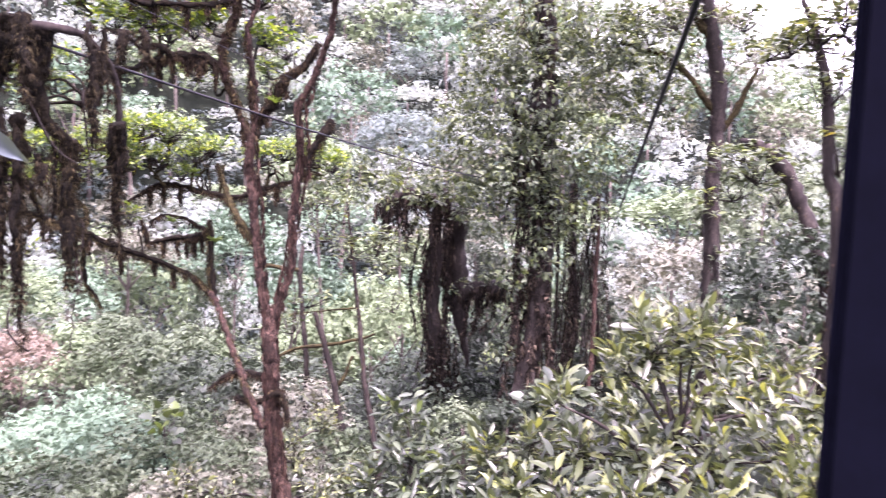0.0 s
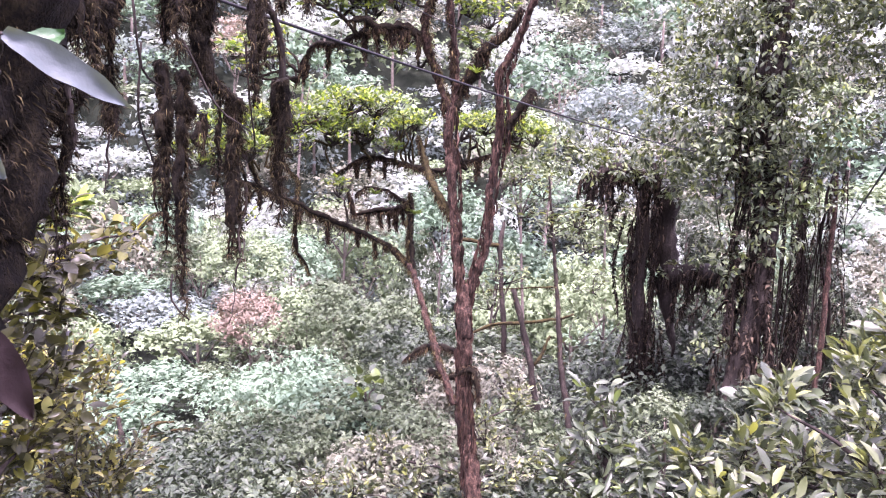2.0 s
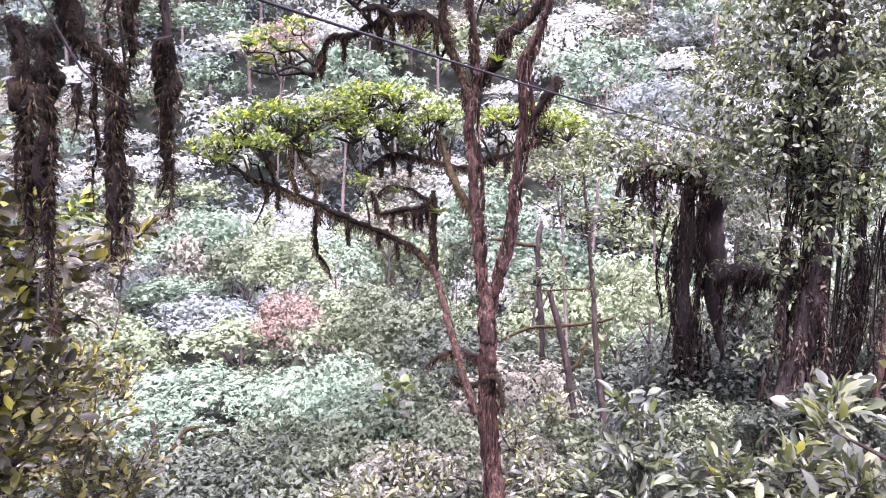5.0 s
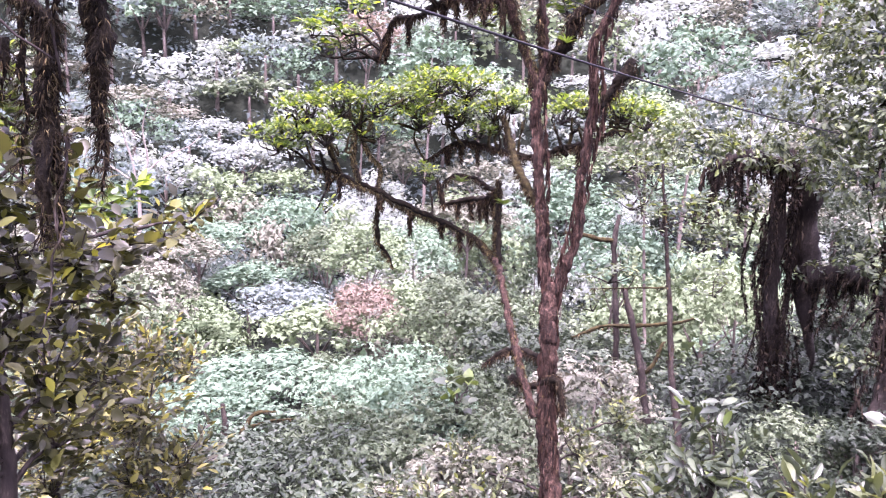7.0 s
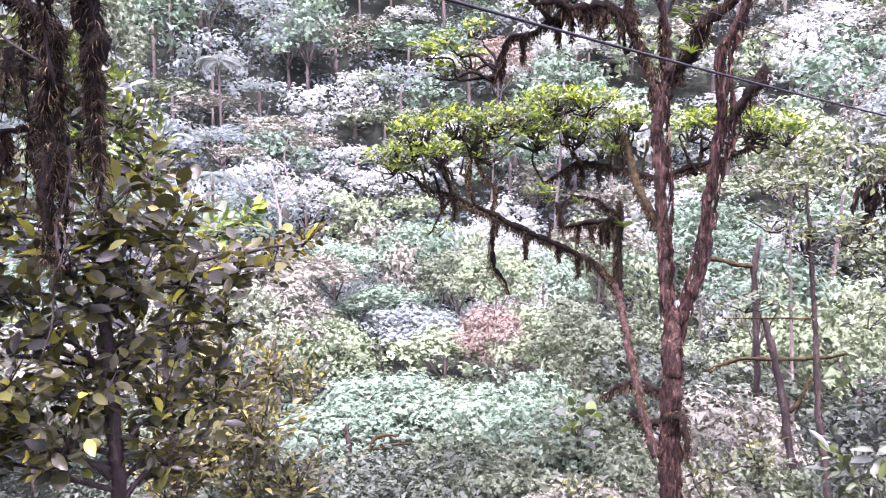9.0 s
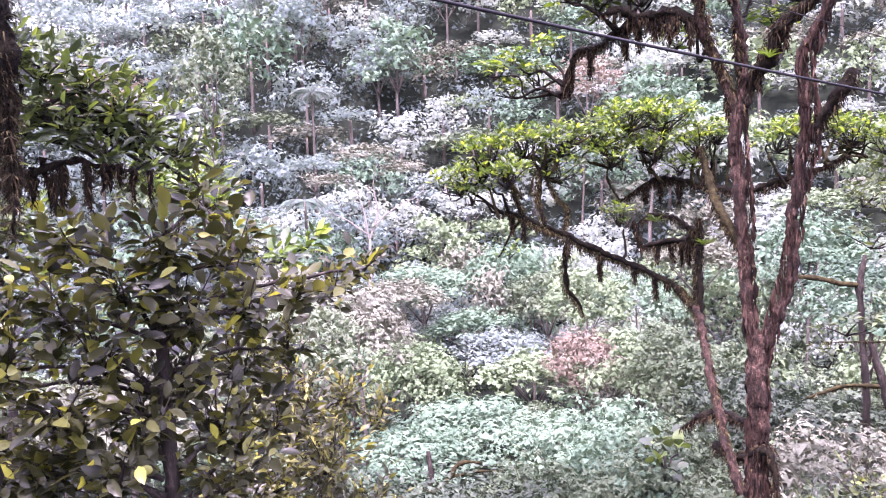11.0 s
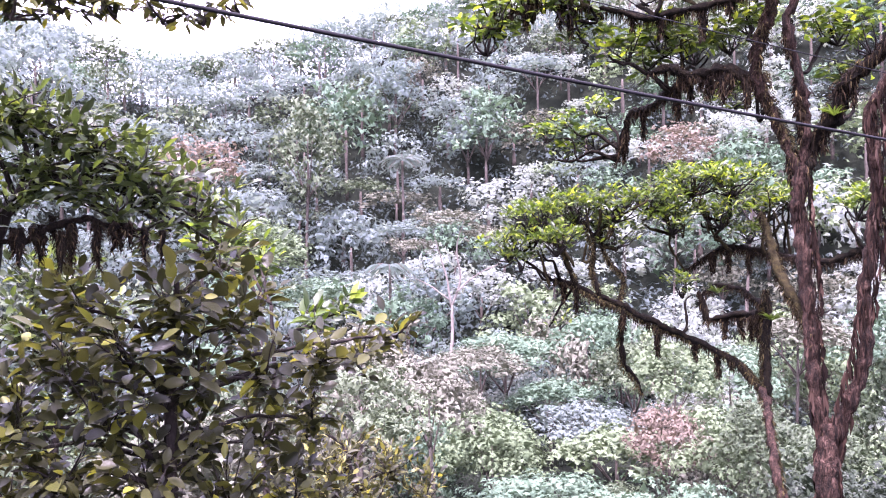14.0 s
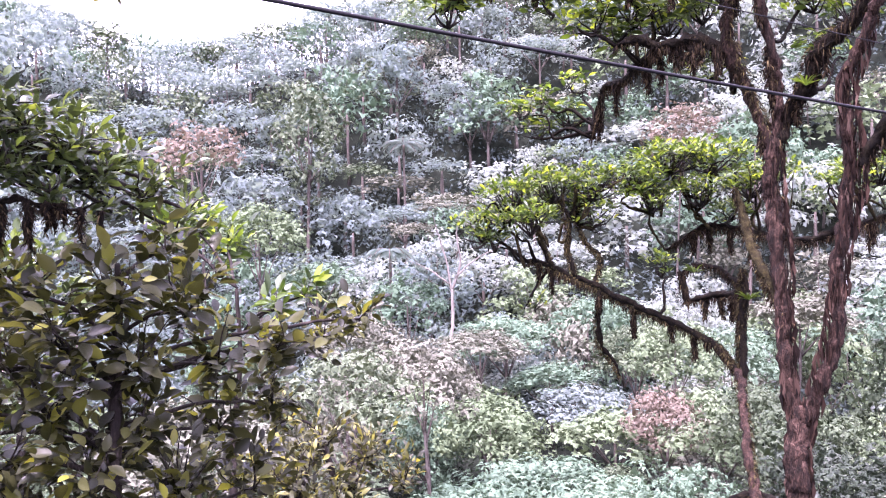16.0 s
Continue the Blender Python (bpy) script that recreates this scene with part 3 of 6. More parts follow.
# centre, radius, half height, foliage, shape, label
# S_DARK plants carry the shade of hollows and gaps in their leaf colour
VALLEY = [
    ((-18.00, 19.96, -9.10), 2.9, 1.1, S_MINT, "umbrella", "flat spreading tree with pale mint-green foliage"),
    ((-23.23, 22.04, -8.83), 2.3, 1.2, S_LIME, "dome", "rounded tree with pale yellow-green foliage"),
    ((-16.10, 16.01, -8.60), 2.2, 0.9, S_MINT, "umbrella", "low spreading tree with pale mint-green leaves"),
    ((-23.89, 28.73, -8.99), 2.8, 1.3, S_BLUE, "umbrella", "spreading tree with blue-grey foliage"),
    ((-16.67, 25.09, -7.87), 1.5, 1.5, S_PINK, "dome", "small tree with dry pinkish-brown leaves"),
    ((-21.91, 32.14, -6.86), 2.3, 1.7, S_LIME, "dome", "rounded vine-draped tree in pale yellow-green"),
    ((-10.58, 16.91, -8.56), 1.6, 1.1, S_GREY, "dome", "dense shrub-like tree with grey-green leaves"),
    ((-9.65, 18.98, -8.31), 1.4, 1.1, S_GREY, "dome", "dense rounded tree with grey-green leaves"),
    ((-7.22, 14.46, -7.60), 1.4, 1.2, S_GREY, "tiers", "leafy shrub with grey-green glossy leaves"),
    ((-7.09, 17.11, -7.51), 1.6, 1.4, S_GREY, "dome", "leafy shrub with grey-green leaves on the slope"),
    ((-9.96, 21.72, -7.07), 1.6, 1.5, S_GREY, "tall", "slender leafy tree with grey-green foliage"),
    ((-4.81, 13.70, -6.87), 1.3, 1.0, S_TAN, "tiers", "shrub with tan-tinged grey leaves"),
    ((-3.48, 14.69, -5.95), 1.4, 1.2, S_TAN, "dome", "shrub with tan and yellowish leaves"),
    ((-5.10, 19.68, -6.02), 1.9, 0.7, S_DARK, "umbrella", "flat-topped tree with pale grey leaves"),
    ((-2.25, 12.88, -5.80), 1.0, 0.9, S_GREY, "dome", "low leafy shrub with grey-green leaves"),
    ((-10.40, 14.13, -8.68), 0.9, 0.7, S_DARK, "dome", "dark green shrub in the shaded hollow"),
    ((-13.08, 23.54, -6.80), 1.8, 1.3, S_LIME, "tiers", "tree with yellow-green feathery foliage"),
    ((-33.39, 31.13, -6.85), 3.4, 1.7, S_MINT, "umbrella", "spreading tree with pale green foliage"),
    ((-31.56, 36.00, -6.82), 2.8, 1.9, S_MINT, "dome", "rounded tree with pale green foliage"),
    ((-27.42, 35.52, -7.43), 2.6, 1.6, S_GREY, "dome", "rounded tree with grey-green foliage"),
    ((-28.50, 30.09, -8.48), 2.6, 1.2, S_MINT, "umbrella", "spreading tree with pale mint foliage"),
    ((-21.66, 36.03, -7.53), 2.6, 1.7, S_MINT, "dome", "rounded tree with pale green foliage"),
    ((-21.16, 41.36, -5.73), 3.0, 1.8, S_TAN, "umbrella", "spreading tree with tan-green foliage"),
    ((-34.48, 26.00, -8.31), 3.2, 1.4, S_TAN, "umbrella", "spreading tree with pale tan-green foliage"),
    ((-12.86, 36.63, -4.10), 2.6, 1.6, S_MINT, "dome", "rounded tree with pale green foliage"),
    ((-6.10, 24.05, -4.41), 1.8, 1.5, S_MINT, "dome", "tree with fresh pale green foliage"),
    ((-11.93, 9.92, -4.02), 1.5, 1.2, S_GREY, "dome", "shrub with silvery grey-green leaves"),
    ((-18.29, 15.73, -5.19), 1.8, 1.2, S_TAN, "dome", "small tree with tan flowering crown"),
    ((-30.09, 26.72, -6.58), 2.4, 1.2, S_TAN, "umbrella", "low spreading tree with tan-green foliage"),
    ((-39.71, 18.47, -0.42), 2.6, 1.6, S_LIME, "dome", "rounded tree with pale yellow-green crown"),
    ((-59.54, 21.17, 6.12), 3.6, 2.6, S_PINK, "dome", "spreading tree with pinkish-brown foliage"),
    ((-40.25, 22.16, -3.19), 2.8, 1.3, S_MINT, "umbrella", "spreading tree with pale green foliage"),
    ((-39.28, 27.92, -4.87), 3.0, 1.6, S_MINT, "dome", "rounded tree with green foliage"),
    ((-24.75, 16.83, -4.98), 2.0, 1.4, S_TAN, "dome", "small tree with tan-grey foliage"),
    ((-36.48, 51.32, 6.78), 2.9, 2.1, S_PINK, "dome", "spreading tree with salmon-pink leaves"),
    ((-69.66, 45.76, 17.54), 5.0, 3.6, S_HAZE_WOOD, "tiers", "tall umbrella-crowned forest tree on the hillside"),
    ((-59.02, 50.01, 13.69), 5.0, 2.6, S_MINT, "tiers", "tall tree with pale layered crown"),
    ((-61.78, 31.58, 8.34), 4.2, 4.5, S_GREY, "tall", "tall tree with grey-green leafy crown"),
    ((-31.20, 52.87, 4.80), 4.0, 2.6, S_MINT, "dome", "spreading pale green tree on the hillside"),
    ((-10.19, 50.94, 4.38), 3.6, 2.2, S_MINT, "dome", "spreading pale green tree on the hillside"),
    ((-5.66, 43.84, 1.50), 2.9, 1.8, S_BLUE, "dome", "spreading blue-grey tree on the hillside"),
    ((-6.38, 17.97, -6.33), 1.6, 1.4, S_DARK, "dome", "leafy shrub with grey-green leaves"),
    ((-5.24, 23.55, -0.07), 1.8, 1.0, S_LIME, "tiers", "tree with fresh yellow-green leaves"),
    ((7.74, 30.98, -1.83), 2.6, 1.4, S_LIME, "umbrella", "spreading tree with yellow-green leaves"),
    ((7.15, 18.73, -1.43), 1.9, 1.9, S_GREY, "dome", "leafy tree with grey-green foliage"),
    ((5.43, 21.03, -3.56), 1.6, 1.5, S_TAN, "dome", "shrub with tan-green leaves"),
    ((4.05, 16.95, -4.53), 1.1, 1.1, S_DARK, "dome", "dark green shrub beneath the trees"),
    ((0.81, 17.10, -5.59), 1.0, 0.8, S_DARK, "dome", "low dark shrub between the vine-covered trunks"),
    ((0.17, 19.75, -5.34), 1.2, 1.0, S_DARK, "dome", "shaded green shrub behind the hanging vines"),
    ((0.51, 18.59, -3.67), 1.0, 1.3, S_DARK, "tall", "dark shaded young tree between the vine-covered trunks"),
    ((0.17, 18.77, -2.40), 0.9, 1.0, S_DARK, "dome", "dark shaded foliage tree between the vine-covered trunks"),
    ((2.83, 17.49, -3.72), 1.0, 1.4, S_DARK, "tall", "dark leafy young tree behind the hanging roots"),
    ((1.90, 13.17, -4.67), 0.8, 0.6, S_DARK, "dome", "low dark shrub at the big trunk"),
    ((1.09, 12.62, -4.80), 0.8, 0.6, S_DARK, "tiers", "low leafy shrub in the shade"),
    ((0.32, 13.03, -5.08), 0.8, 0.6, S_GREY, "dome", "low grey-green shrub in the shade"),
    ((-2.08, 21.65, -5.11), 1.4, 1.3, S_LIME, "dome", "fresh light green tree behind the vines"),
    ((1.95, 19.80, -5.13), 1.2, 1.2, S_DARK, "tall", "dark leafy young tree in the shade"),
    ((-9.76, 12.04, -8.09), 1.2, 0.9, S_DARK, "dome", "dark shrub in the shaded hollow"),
    ((-9.48, 10.45, -7.26), 1.1, 0.9, S_GREY, "tiers", "leafy shrub beside the hollow"),
    ((-9.53, 16.37, -8.49), 1.4, 1.2, S_GREY, "tall", "slender grey-green shrub on the slope"),
    ((-16.61, 22.42, -9.77), 1.2, 0.9, S_GREY, "dome", "rounded grey-green tree on the slope"),
    ((-5.33, 16.21, -6.01), 1.3, 1.1, S_DARK, "dome", "leafy grey-green shrub behind the mossy tree"),
    ((-8.26, 20.60, -6.01), 1.5, 1.2, S_GREY, "tiers", "tree with layered grey-green leaves"),
    ((-10.05, 9.12, -6.81), 1.1, 1.0, S_GREY, "dome", "leafy grey-green shrub low in the valley"),
    ((-12.48, 12.29, -8.04), 1.4, 1.1, S_MINT, "umbrella", "low mint-green shrub on the valley floor"),
    ((-5.05, 11.18, -6.53), 0.9, 0.8, S_GREY, "tiers", "low pale-leaved shrub on the slope"),
    ((-5.20, 12.90, -6.79), 1.0, 0.9, S_GREY, "dome", "rounded grey-green shrub on the slope"),
    ((-2.66, 11.62, -5.72), 0.9, 0.8, S_TAN, "dome", "low tan-leaved shrub beneath the tree"),
    ((-8.24, 15.14, -6.41), 1.7, 1.1, S_MINT, "dome", "rounded pale mint-green shrub in the valley"),
    ((-5.38, 12.13, -5.77), 1.2, 0.9, S_MINT, "tiers", "layered pale mint-green shrub in the valley"),
    ((-5.74, 10.84, -6.16), 1.1, 1.0, S_GREY, "dome", "leafy grey-green shrub below the slope"),
    ((-3.91, 10.19, -5.74), 1.0, 0.9, S_TAN, "tiers", "shrub with tan and grey-green leaves"),
    ((-11.34, 22.41, -5.96), 1.2, 1.0, S_GREY, "tiers", "layered grey-green tree behind the mossy tree"),
    ((5.59, 11.72, -2.39), 1.5, 1.5, S_DARK, "dome", "dark leafy shrub at the clearing's edge"),
    ((-6.967, 11.367, -6.184), 1.1, 0.94, S_GREY, "dome", "leafy grey-green shrub on the valley slope"),
    ((-5.188, 10.254, -5.863), 1.0, 0.85, S_GREY, "tiers", "leafy grey-green shrub on the valley slope"),
    ((-5.08, 11.597, -5.828), 1.1, 0.94, S_GREY, "dome", "leafy grey-green shrub on the valley slope"),
    ((-3.529, 10.175, -5.553), 0.9, 0.77, S_TAN, "dome", "shrub with tan-tinged leaves on the slope"),
    ((-3.408, 11.117, -5.346), 0.9, 0.77, S_GREY, "tiers", "leafy grey-green shrub on the valley slope"),
    ((-6.374, 12.922, -5.968), 1.2, 1.02, S_MINT, "dome", "rounded mint-green shrub on the valley slope"),
    ((-8.297, 13.551, -6.266), 1.3, 1.10, S_MINT, "umbrella", "rounded mint-green shrub on the valley slope"),
    ((-5.392, 13.114, -5.734), 1.1, 0.94, S_GREY, "dome", "leafy grey-green shrub on the valley slope"),
    ((-4.059, 9.527, -5.644), 0.8, 0.68, S_TAN, "tiers", "shrub with tan-tinged leaves on the slope"),
    ((-5.524, 9.787, -5.966), 0.9, 0.77, S_GREY, "dome", "leafy grey-green shrub on the valley slope"),
]
for n, (*spec,) in enumerate(VALLEY):
    centre, radius, tall, foliage, shape, label = spec
    grown = max(tall, radius * (0.62 if shape == "umbrella" else 0.85))
    centre, tall = (*centre[:2], centre[2] - 0.8 * (grown - tall)), grown
    tree(centre, radius, tall, foliage, shape, label, "tree", True, None, "valley trees", n)


def tree_fern(centre, size, label, name="tree_fern", mat=None):
    """A slim trunk with a rosette of arching feathered fronds."""
    rr = np.random.default_rng(int(abs(centre[0] * 100)))
    x, y, z = centre
    foot = float(ground_z(x, y))
    root = thing(name, (x, y, foot), label, "tree fern" if name == "tree_fern" else "palm")
    part("trunk", tubes_mesh("trunk", [[(0, 0, -0.3, size * 0.07), (0, 0, (z - foot) * 0.5, size * 0.05), (0, 0, z - foot, size * 0.045)]], 7, 0.4), BARK_FAR, root)
    for n in range(13):
        a = n * 2.399
        rise = rr.uniform(0.35, 0.95)
        out = np.array((np.cos(a), np.sin(a), 0))
        u = np.linspace(0.08, 1, 24)
        spine = out * (u * size)[:, None] + np.array((0, 0, 1.0)) * (size * (rise * u - 0.9 * u * u))[:, None] + (0, 0, z - foot)
        side = np.cross(out, (0, 0, 1.0))
        base = np.repeat(spine, 2, 0)
        sign = np.tile((1.0, -1.0), 24)[:, None]
        axis = side * sign + out * 0.35 + np.array((0, 0, -0.25))
        v, f = leaves(base, axis, np.tile((0, 0, 1.0), (48, 1)), np.repeat(size * 0.3 * np.sin(np.pi * np.clip(u, 0.1, 0.97)), 2), 0.16, "chip")
        frond = part("frond", raw_mesh("frond", v, f), mat or S_MINT, root)
        tagged(frond, kind="stuff")
        part("rachis", tubes_mesh("rachis", [[(*p, size * 0.012) for p in spine[::4]]], 4, 0.5), BARK_FAR, frond)


tree_fern((-39.16, 34.34, -8.56), 1.9, "pale green tree fern in a forest gap")
tree_fern((-57.83, 39.19, 7.54), 2.4, "grey drooping palm standing on the hillside", "palm", S_BLUE)
tree_fern((-15.00, 31.67, -11.63), 1.5, "tree fern with broad green fronds", "tree_fern", S_MINT)
tree_fern((-41.68, 28.15, -1.85), 2.0, "green palm among hillside trees", "palm", S_HAZE_WOOD)

pale = (-34.70, 28.23, -9.24)
pale_tree = thing("tree", (pale[0], pale[1], float(ground_z(*pale[:2]))), "pale bare-trunked tree with white branches", "tree")
PALE = [[(*pale[:2], pale_tree.location.z - 0.3, 0.2), (*pale, 0.17), (*(-35.09, 28.57, -5.99), 0.14), (*(-35.29, 28.63, -3.99), 0.12)],
    [(*(-35.28, 28.62, -4.15), 0.1), (*(-35.54, 28.44, -2.30), 0.08), (*(-35.84, 28.06, -0.60), 0.05), (*(-35.99, 27.79, 0.76), 0.02)], [(*(-35.28, 28.62, -4.15), 0.1), (*(-35.05, 29.12, -2.31), 0.08), (*(-35.20, 28.98, -0.62), 0.06), (*(-34.80, 29.44, 1.40), 0.02)],
    [(*(-35.20, 28.83, -3.32), 0.08), (*(-34.55, 29.80, -2.33), 0.06), (*(-33.63, 31.03, -1.51), 0.04), (*(-33.31, 31.43, -1.01), 0.02)], [(*(-35.38, 28.54, -3.65), 0.07), (*(-36.10, 27.58, -2.78), 0.05), (*(-36.75, 26.60, -2.26), 0.02)]]
for n, line in enumerate(PALE):
    part("trunk" if n == 0 else "limb", tubes_mesh("limb", [[(x, y, z, q * 0.72) for x, y, z, q in line]], 7, 0.3, 0.08, 0.02), BARK_PALE, None).parent = pale_tree
    bpy.context.view_layer.update()
for ob in pale_tree.children:
    ob.data.transform(Matrix.Translation(-pale_tree.location))
for n, (at, q) in enumerate((((-35.51, 28.49, 0.91), 2.2), ((-34.93, 31.00, 0.04), 1.6), ((-37.51, 27.32, -0.57), 1.6))):
    crown = part("crown", HILL_CROWNS["umbrella"][n % 2], S_TAN, pale_tree)
    crown.location, crown.scale = Vector(at) - pale_tree.location, (q, q, q * 0.6)
    crown.material_slots[0].link = "OBJECT"
    crown.material_slots[0].material = S_TAN

r = np.random.default_rng(64)
for n in range(44):
    az, s = (44 + 54 * (n + r.uniform(0, 0.8)) / 26, r.uniform(108, 117)) if n < 26 else (r.uniform(0, 84), r.uniform(62, 104))
    x, y = HUB[0] - s * math.sin(radians(az)), HUB[1] + s * math.cos(radians(az))
    q = r.uniform(2.8, 4.6)
    shape = ("umbrella", "tiers", "dome")[n % 3]
    z = float(ground_z(x, y)) + r.uniform(3.5, 7.0)
    tree((x, y, z), q, q * (0.55 if shape == "umbrella" else 0.75), (S_HAZE_WOOD, S_GREY, S_HAZE_WOOD, S_BLUE, S_MINT)[n % 5], shape, "tall layered cloud-forest tree rising above the hillside", "tree", False, None, "hillside trees", n + 700)
    VALLEY.append(((x, y, z), q * 0.5, 0, 0, 0, 0))

taken = [(np.array(s[0][:2]), s[1]) for s in VALLEY]
keep_out = [(np.array(p), q) for p, q in (((1.2, 1.6), 6.5), ((-2.4, 9.2), 3.5), ((0.5, 14.5), 4.5), ((-4.4, 4.6), 3.4), ((2.5, 8.0), 3.0), ((-3, 14), 2.0))]
WOODS = (S_HAZE_WOOD, S_HAZE_WOOD, S_HAZE_WOOD, S_GREY, S_HAZE_WOOD, S_MINT, S_GREY, S_HAZE_WOOD, S_BLUE, S_HAZE_WOOD)
# paler mix that paints the bright haze on one part of the hill
HAZE_WOODS = (S_MINT, S_HAZE_PALE, S_LIME, S_HAZE_PALE, S_TAN, S_HAZE_PALE)
# the valley's own trees stand free of the filling woods before them
seen_past = []
for (x, y, z), q, *_ in VALLEY[:90]:
    d = math.hypot(x - HUB[0], y - HUB[1])
    if 24 < d < 46:
        seen_past.append((math.degrees(math.atan2(HUB[0] - x, y - HUB[1])), d, d - 5, 36 * q / d))
hill = []
far_parts = []
r = np.random.default_rng(21)
for n in range(9000):
    s, az = 24 + 98 * r.random() ** 0.62, r.uniform(-30, 94)
    x, y = HUB[0] - s * math.sin(radians(az)), HUB[1] + s * math.cos(radians(az))
    radius = r.uniform(1.7, 2.8) + smooth(40, 75, s) * (0.9 + 2.4 * r.random() ** 1.5)
    if any(np.hypot(*(p - (x, y))) < (0.56 if s < 46 else 0.48) * (q + radius) for p, q in taken + keep_out):
        continue
    if any(q < s < far and abs(az - at) < wide + 30 * radius / s for at, far, q, wide in seen_past):
        continue
    taken.append((np.array((x, y)), radius))
    hill.append((x, y, radius, s))
hill.sort(key=lambda h: h[3])
for n, (x, y, radius, s) in enumerate(hill):
    shape = SHAPES[r.integers(0, 4)] if s < 50 else ("dome", "umbrella", "dome", "umbrella", "tiers", "dome")[r.integers(0, 6)]
    tall = radius * (r.uniform(0.5, 0.75) if shape == "umbrella" else r.uniform(0.75, 1.1) if shape != "tall" else r.uniform(1.1, 1.6))
    high = tall * 0.75 + r.uniform(0.2, 1.3) + 2.6 * smooth(52, 80, s) * r.random() ** 2
    centre = (x, y, float(ground_z(x, y)) + high)
    # below about 50 degrees azimuth the haze-painted mix is used
    kinds = HAZE_WOODS if math.degrees(math.atan2(HUB[0] - x, y - HUB[1])) + r.normal(0, 5) < 50 else WOODS
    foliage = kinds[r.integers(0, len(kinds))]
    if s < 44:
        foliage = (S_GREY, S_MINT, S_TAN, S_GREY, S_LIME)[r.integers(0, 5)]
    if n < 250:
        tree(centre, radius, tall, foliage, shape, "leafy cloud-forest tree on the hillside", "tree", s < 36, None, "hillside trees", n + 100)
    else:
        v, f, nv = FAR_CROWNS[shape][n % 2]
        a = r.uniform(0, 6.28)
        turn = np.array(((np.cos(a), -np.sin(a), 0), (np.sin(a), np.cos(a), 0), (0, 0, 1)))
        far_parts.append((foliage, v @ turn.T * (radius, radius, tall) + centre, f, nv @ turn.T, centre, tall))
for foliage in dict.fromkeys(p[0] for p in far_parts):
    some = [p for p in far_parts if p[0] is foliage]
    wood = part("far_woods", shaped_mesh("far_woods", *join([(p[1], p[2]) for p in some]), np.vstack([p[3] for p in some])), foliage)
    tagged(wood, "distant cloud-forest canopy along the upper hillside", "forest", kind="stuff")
stems = [[(x, y, float(ground_z(x, y)) - 0.3, 0.22), (x, y, (z + float(ground_z(x, y))) / 2, 0.17), (x, y, z, 0.1)] for *_, (x, y, z), tall in far_parts]
tagged(part("far_trunks", tubes_mesh("far_trunks", stems, 5, 4.0), BARK_FAR), "grey trunks of distant hillside trees", "forest", kind="stuff")

# low growth that hides the soil
pieces = []
r = np.random.default_rng(33)
for n in range(3300):
    s, az = ((4 + 56 * r.random() ** 1.15) if n < 2300 else r.uniform(6, 17)), (r.uniform(-40, 108) if n < 2500 else r.uniform(-14, 62))
    x, y = HUB[0] - s * math.sin(radians(az)), HUB[1] + s * math.cos(radians(az))
    size = r.uniform(0.5, 1.0) * (0.7 + s / 60)
    k = 36
    d = ball(k, r)
    d[:, 2] = np.abs(d[:, 2])
    base = np.array((x, y, float(ground_z(x, y)) - 0.05)) + d * np.array((size, size, size * r.uniform(0.6, 1.3)))
    axis = np.cross(d, r.normal(size=(k, 3))) + d * 0.5 + np.array((0, 0, -0.3))
    pieces.append(leaves(base, axis, d + np.array((0, 0, 0.6)) + r.normal(0, 0.3, (k, 3)), (0.1 + s * 0.003) * (0.6 + 0.9 * r.random(k)), 0.5, "chip" if s < 16 else "shard"))
# the valley floor's shade is painted into this undergrowth's colour
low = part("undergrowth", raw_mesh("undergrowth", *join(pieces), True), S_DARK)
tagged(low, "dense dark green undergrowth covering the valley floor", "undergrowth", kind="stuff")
# hillside undergrowth, its dark colour painting the shade between crowns
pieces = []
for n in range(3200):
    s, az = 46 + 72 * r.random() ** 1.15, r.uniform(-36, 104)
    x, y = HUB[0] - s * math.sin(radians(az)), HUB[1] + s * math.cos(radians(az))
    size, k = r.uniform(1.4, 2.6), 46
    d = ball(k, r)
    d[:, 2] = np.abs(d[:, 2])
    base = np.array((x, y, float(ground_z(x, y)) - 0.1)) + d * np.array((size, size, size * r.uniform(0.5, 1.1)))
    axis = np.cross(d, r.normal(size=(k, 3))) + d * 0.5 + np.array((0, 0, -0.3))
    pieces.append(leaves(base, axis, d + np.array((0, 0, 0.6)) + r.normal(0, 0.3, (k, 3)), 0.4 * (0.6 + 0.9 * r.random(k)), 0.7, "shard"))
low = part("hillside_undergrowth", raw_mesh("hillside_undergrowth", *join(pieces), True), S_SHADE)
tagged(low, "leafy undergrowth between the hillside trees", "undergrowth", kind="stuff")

# ---------------------------------------------------------------- the mossy red-barked tree


def wood(parent, name, lines, mat, sides=9, step=0.09, lumps=0.1, waver=0.006, label="", seed=0):
    ob = part(name, under(parent, tubes_mesh(name, lines, sides, step, lumps, waver, seed)), mat, parent, label)
    return tagged(ob, kind="stuff" if len(lines) > 1 else "")


def fringe(parent, name, lines, per_metre, length, mat, r, spread=0.5, width=0.006, label=""):
    pieces = []
    for line in lines:
        p = np.array(line, float)[:, :3]
        long = np.linalg.norm(np.diff(p, axis=0), axis=1).sum()
        pieces.append(hairs(line, max(20, int(per_metre * long)), length, r, spread, width))
    return tagged(part(name, under(parent, raw_mesh(name, *join(pieces))), mat, parent, label), kind="stuff")


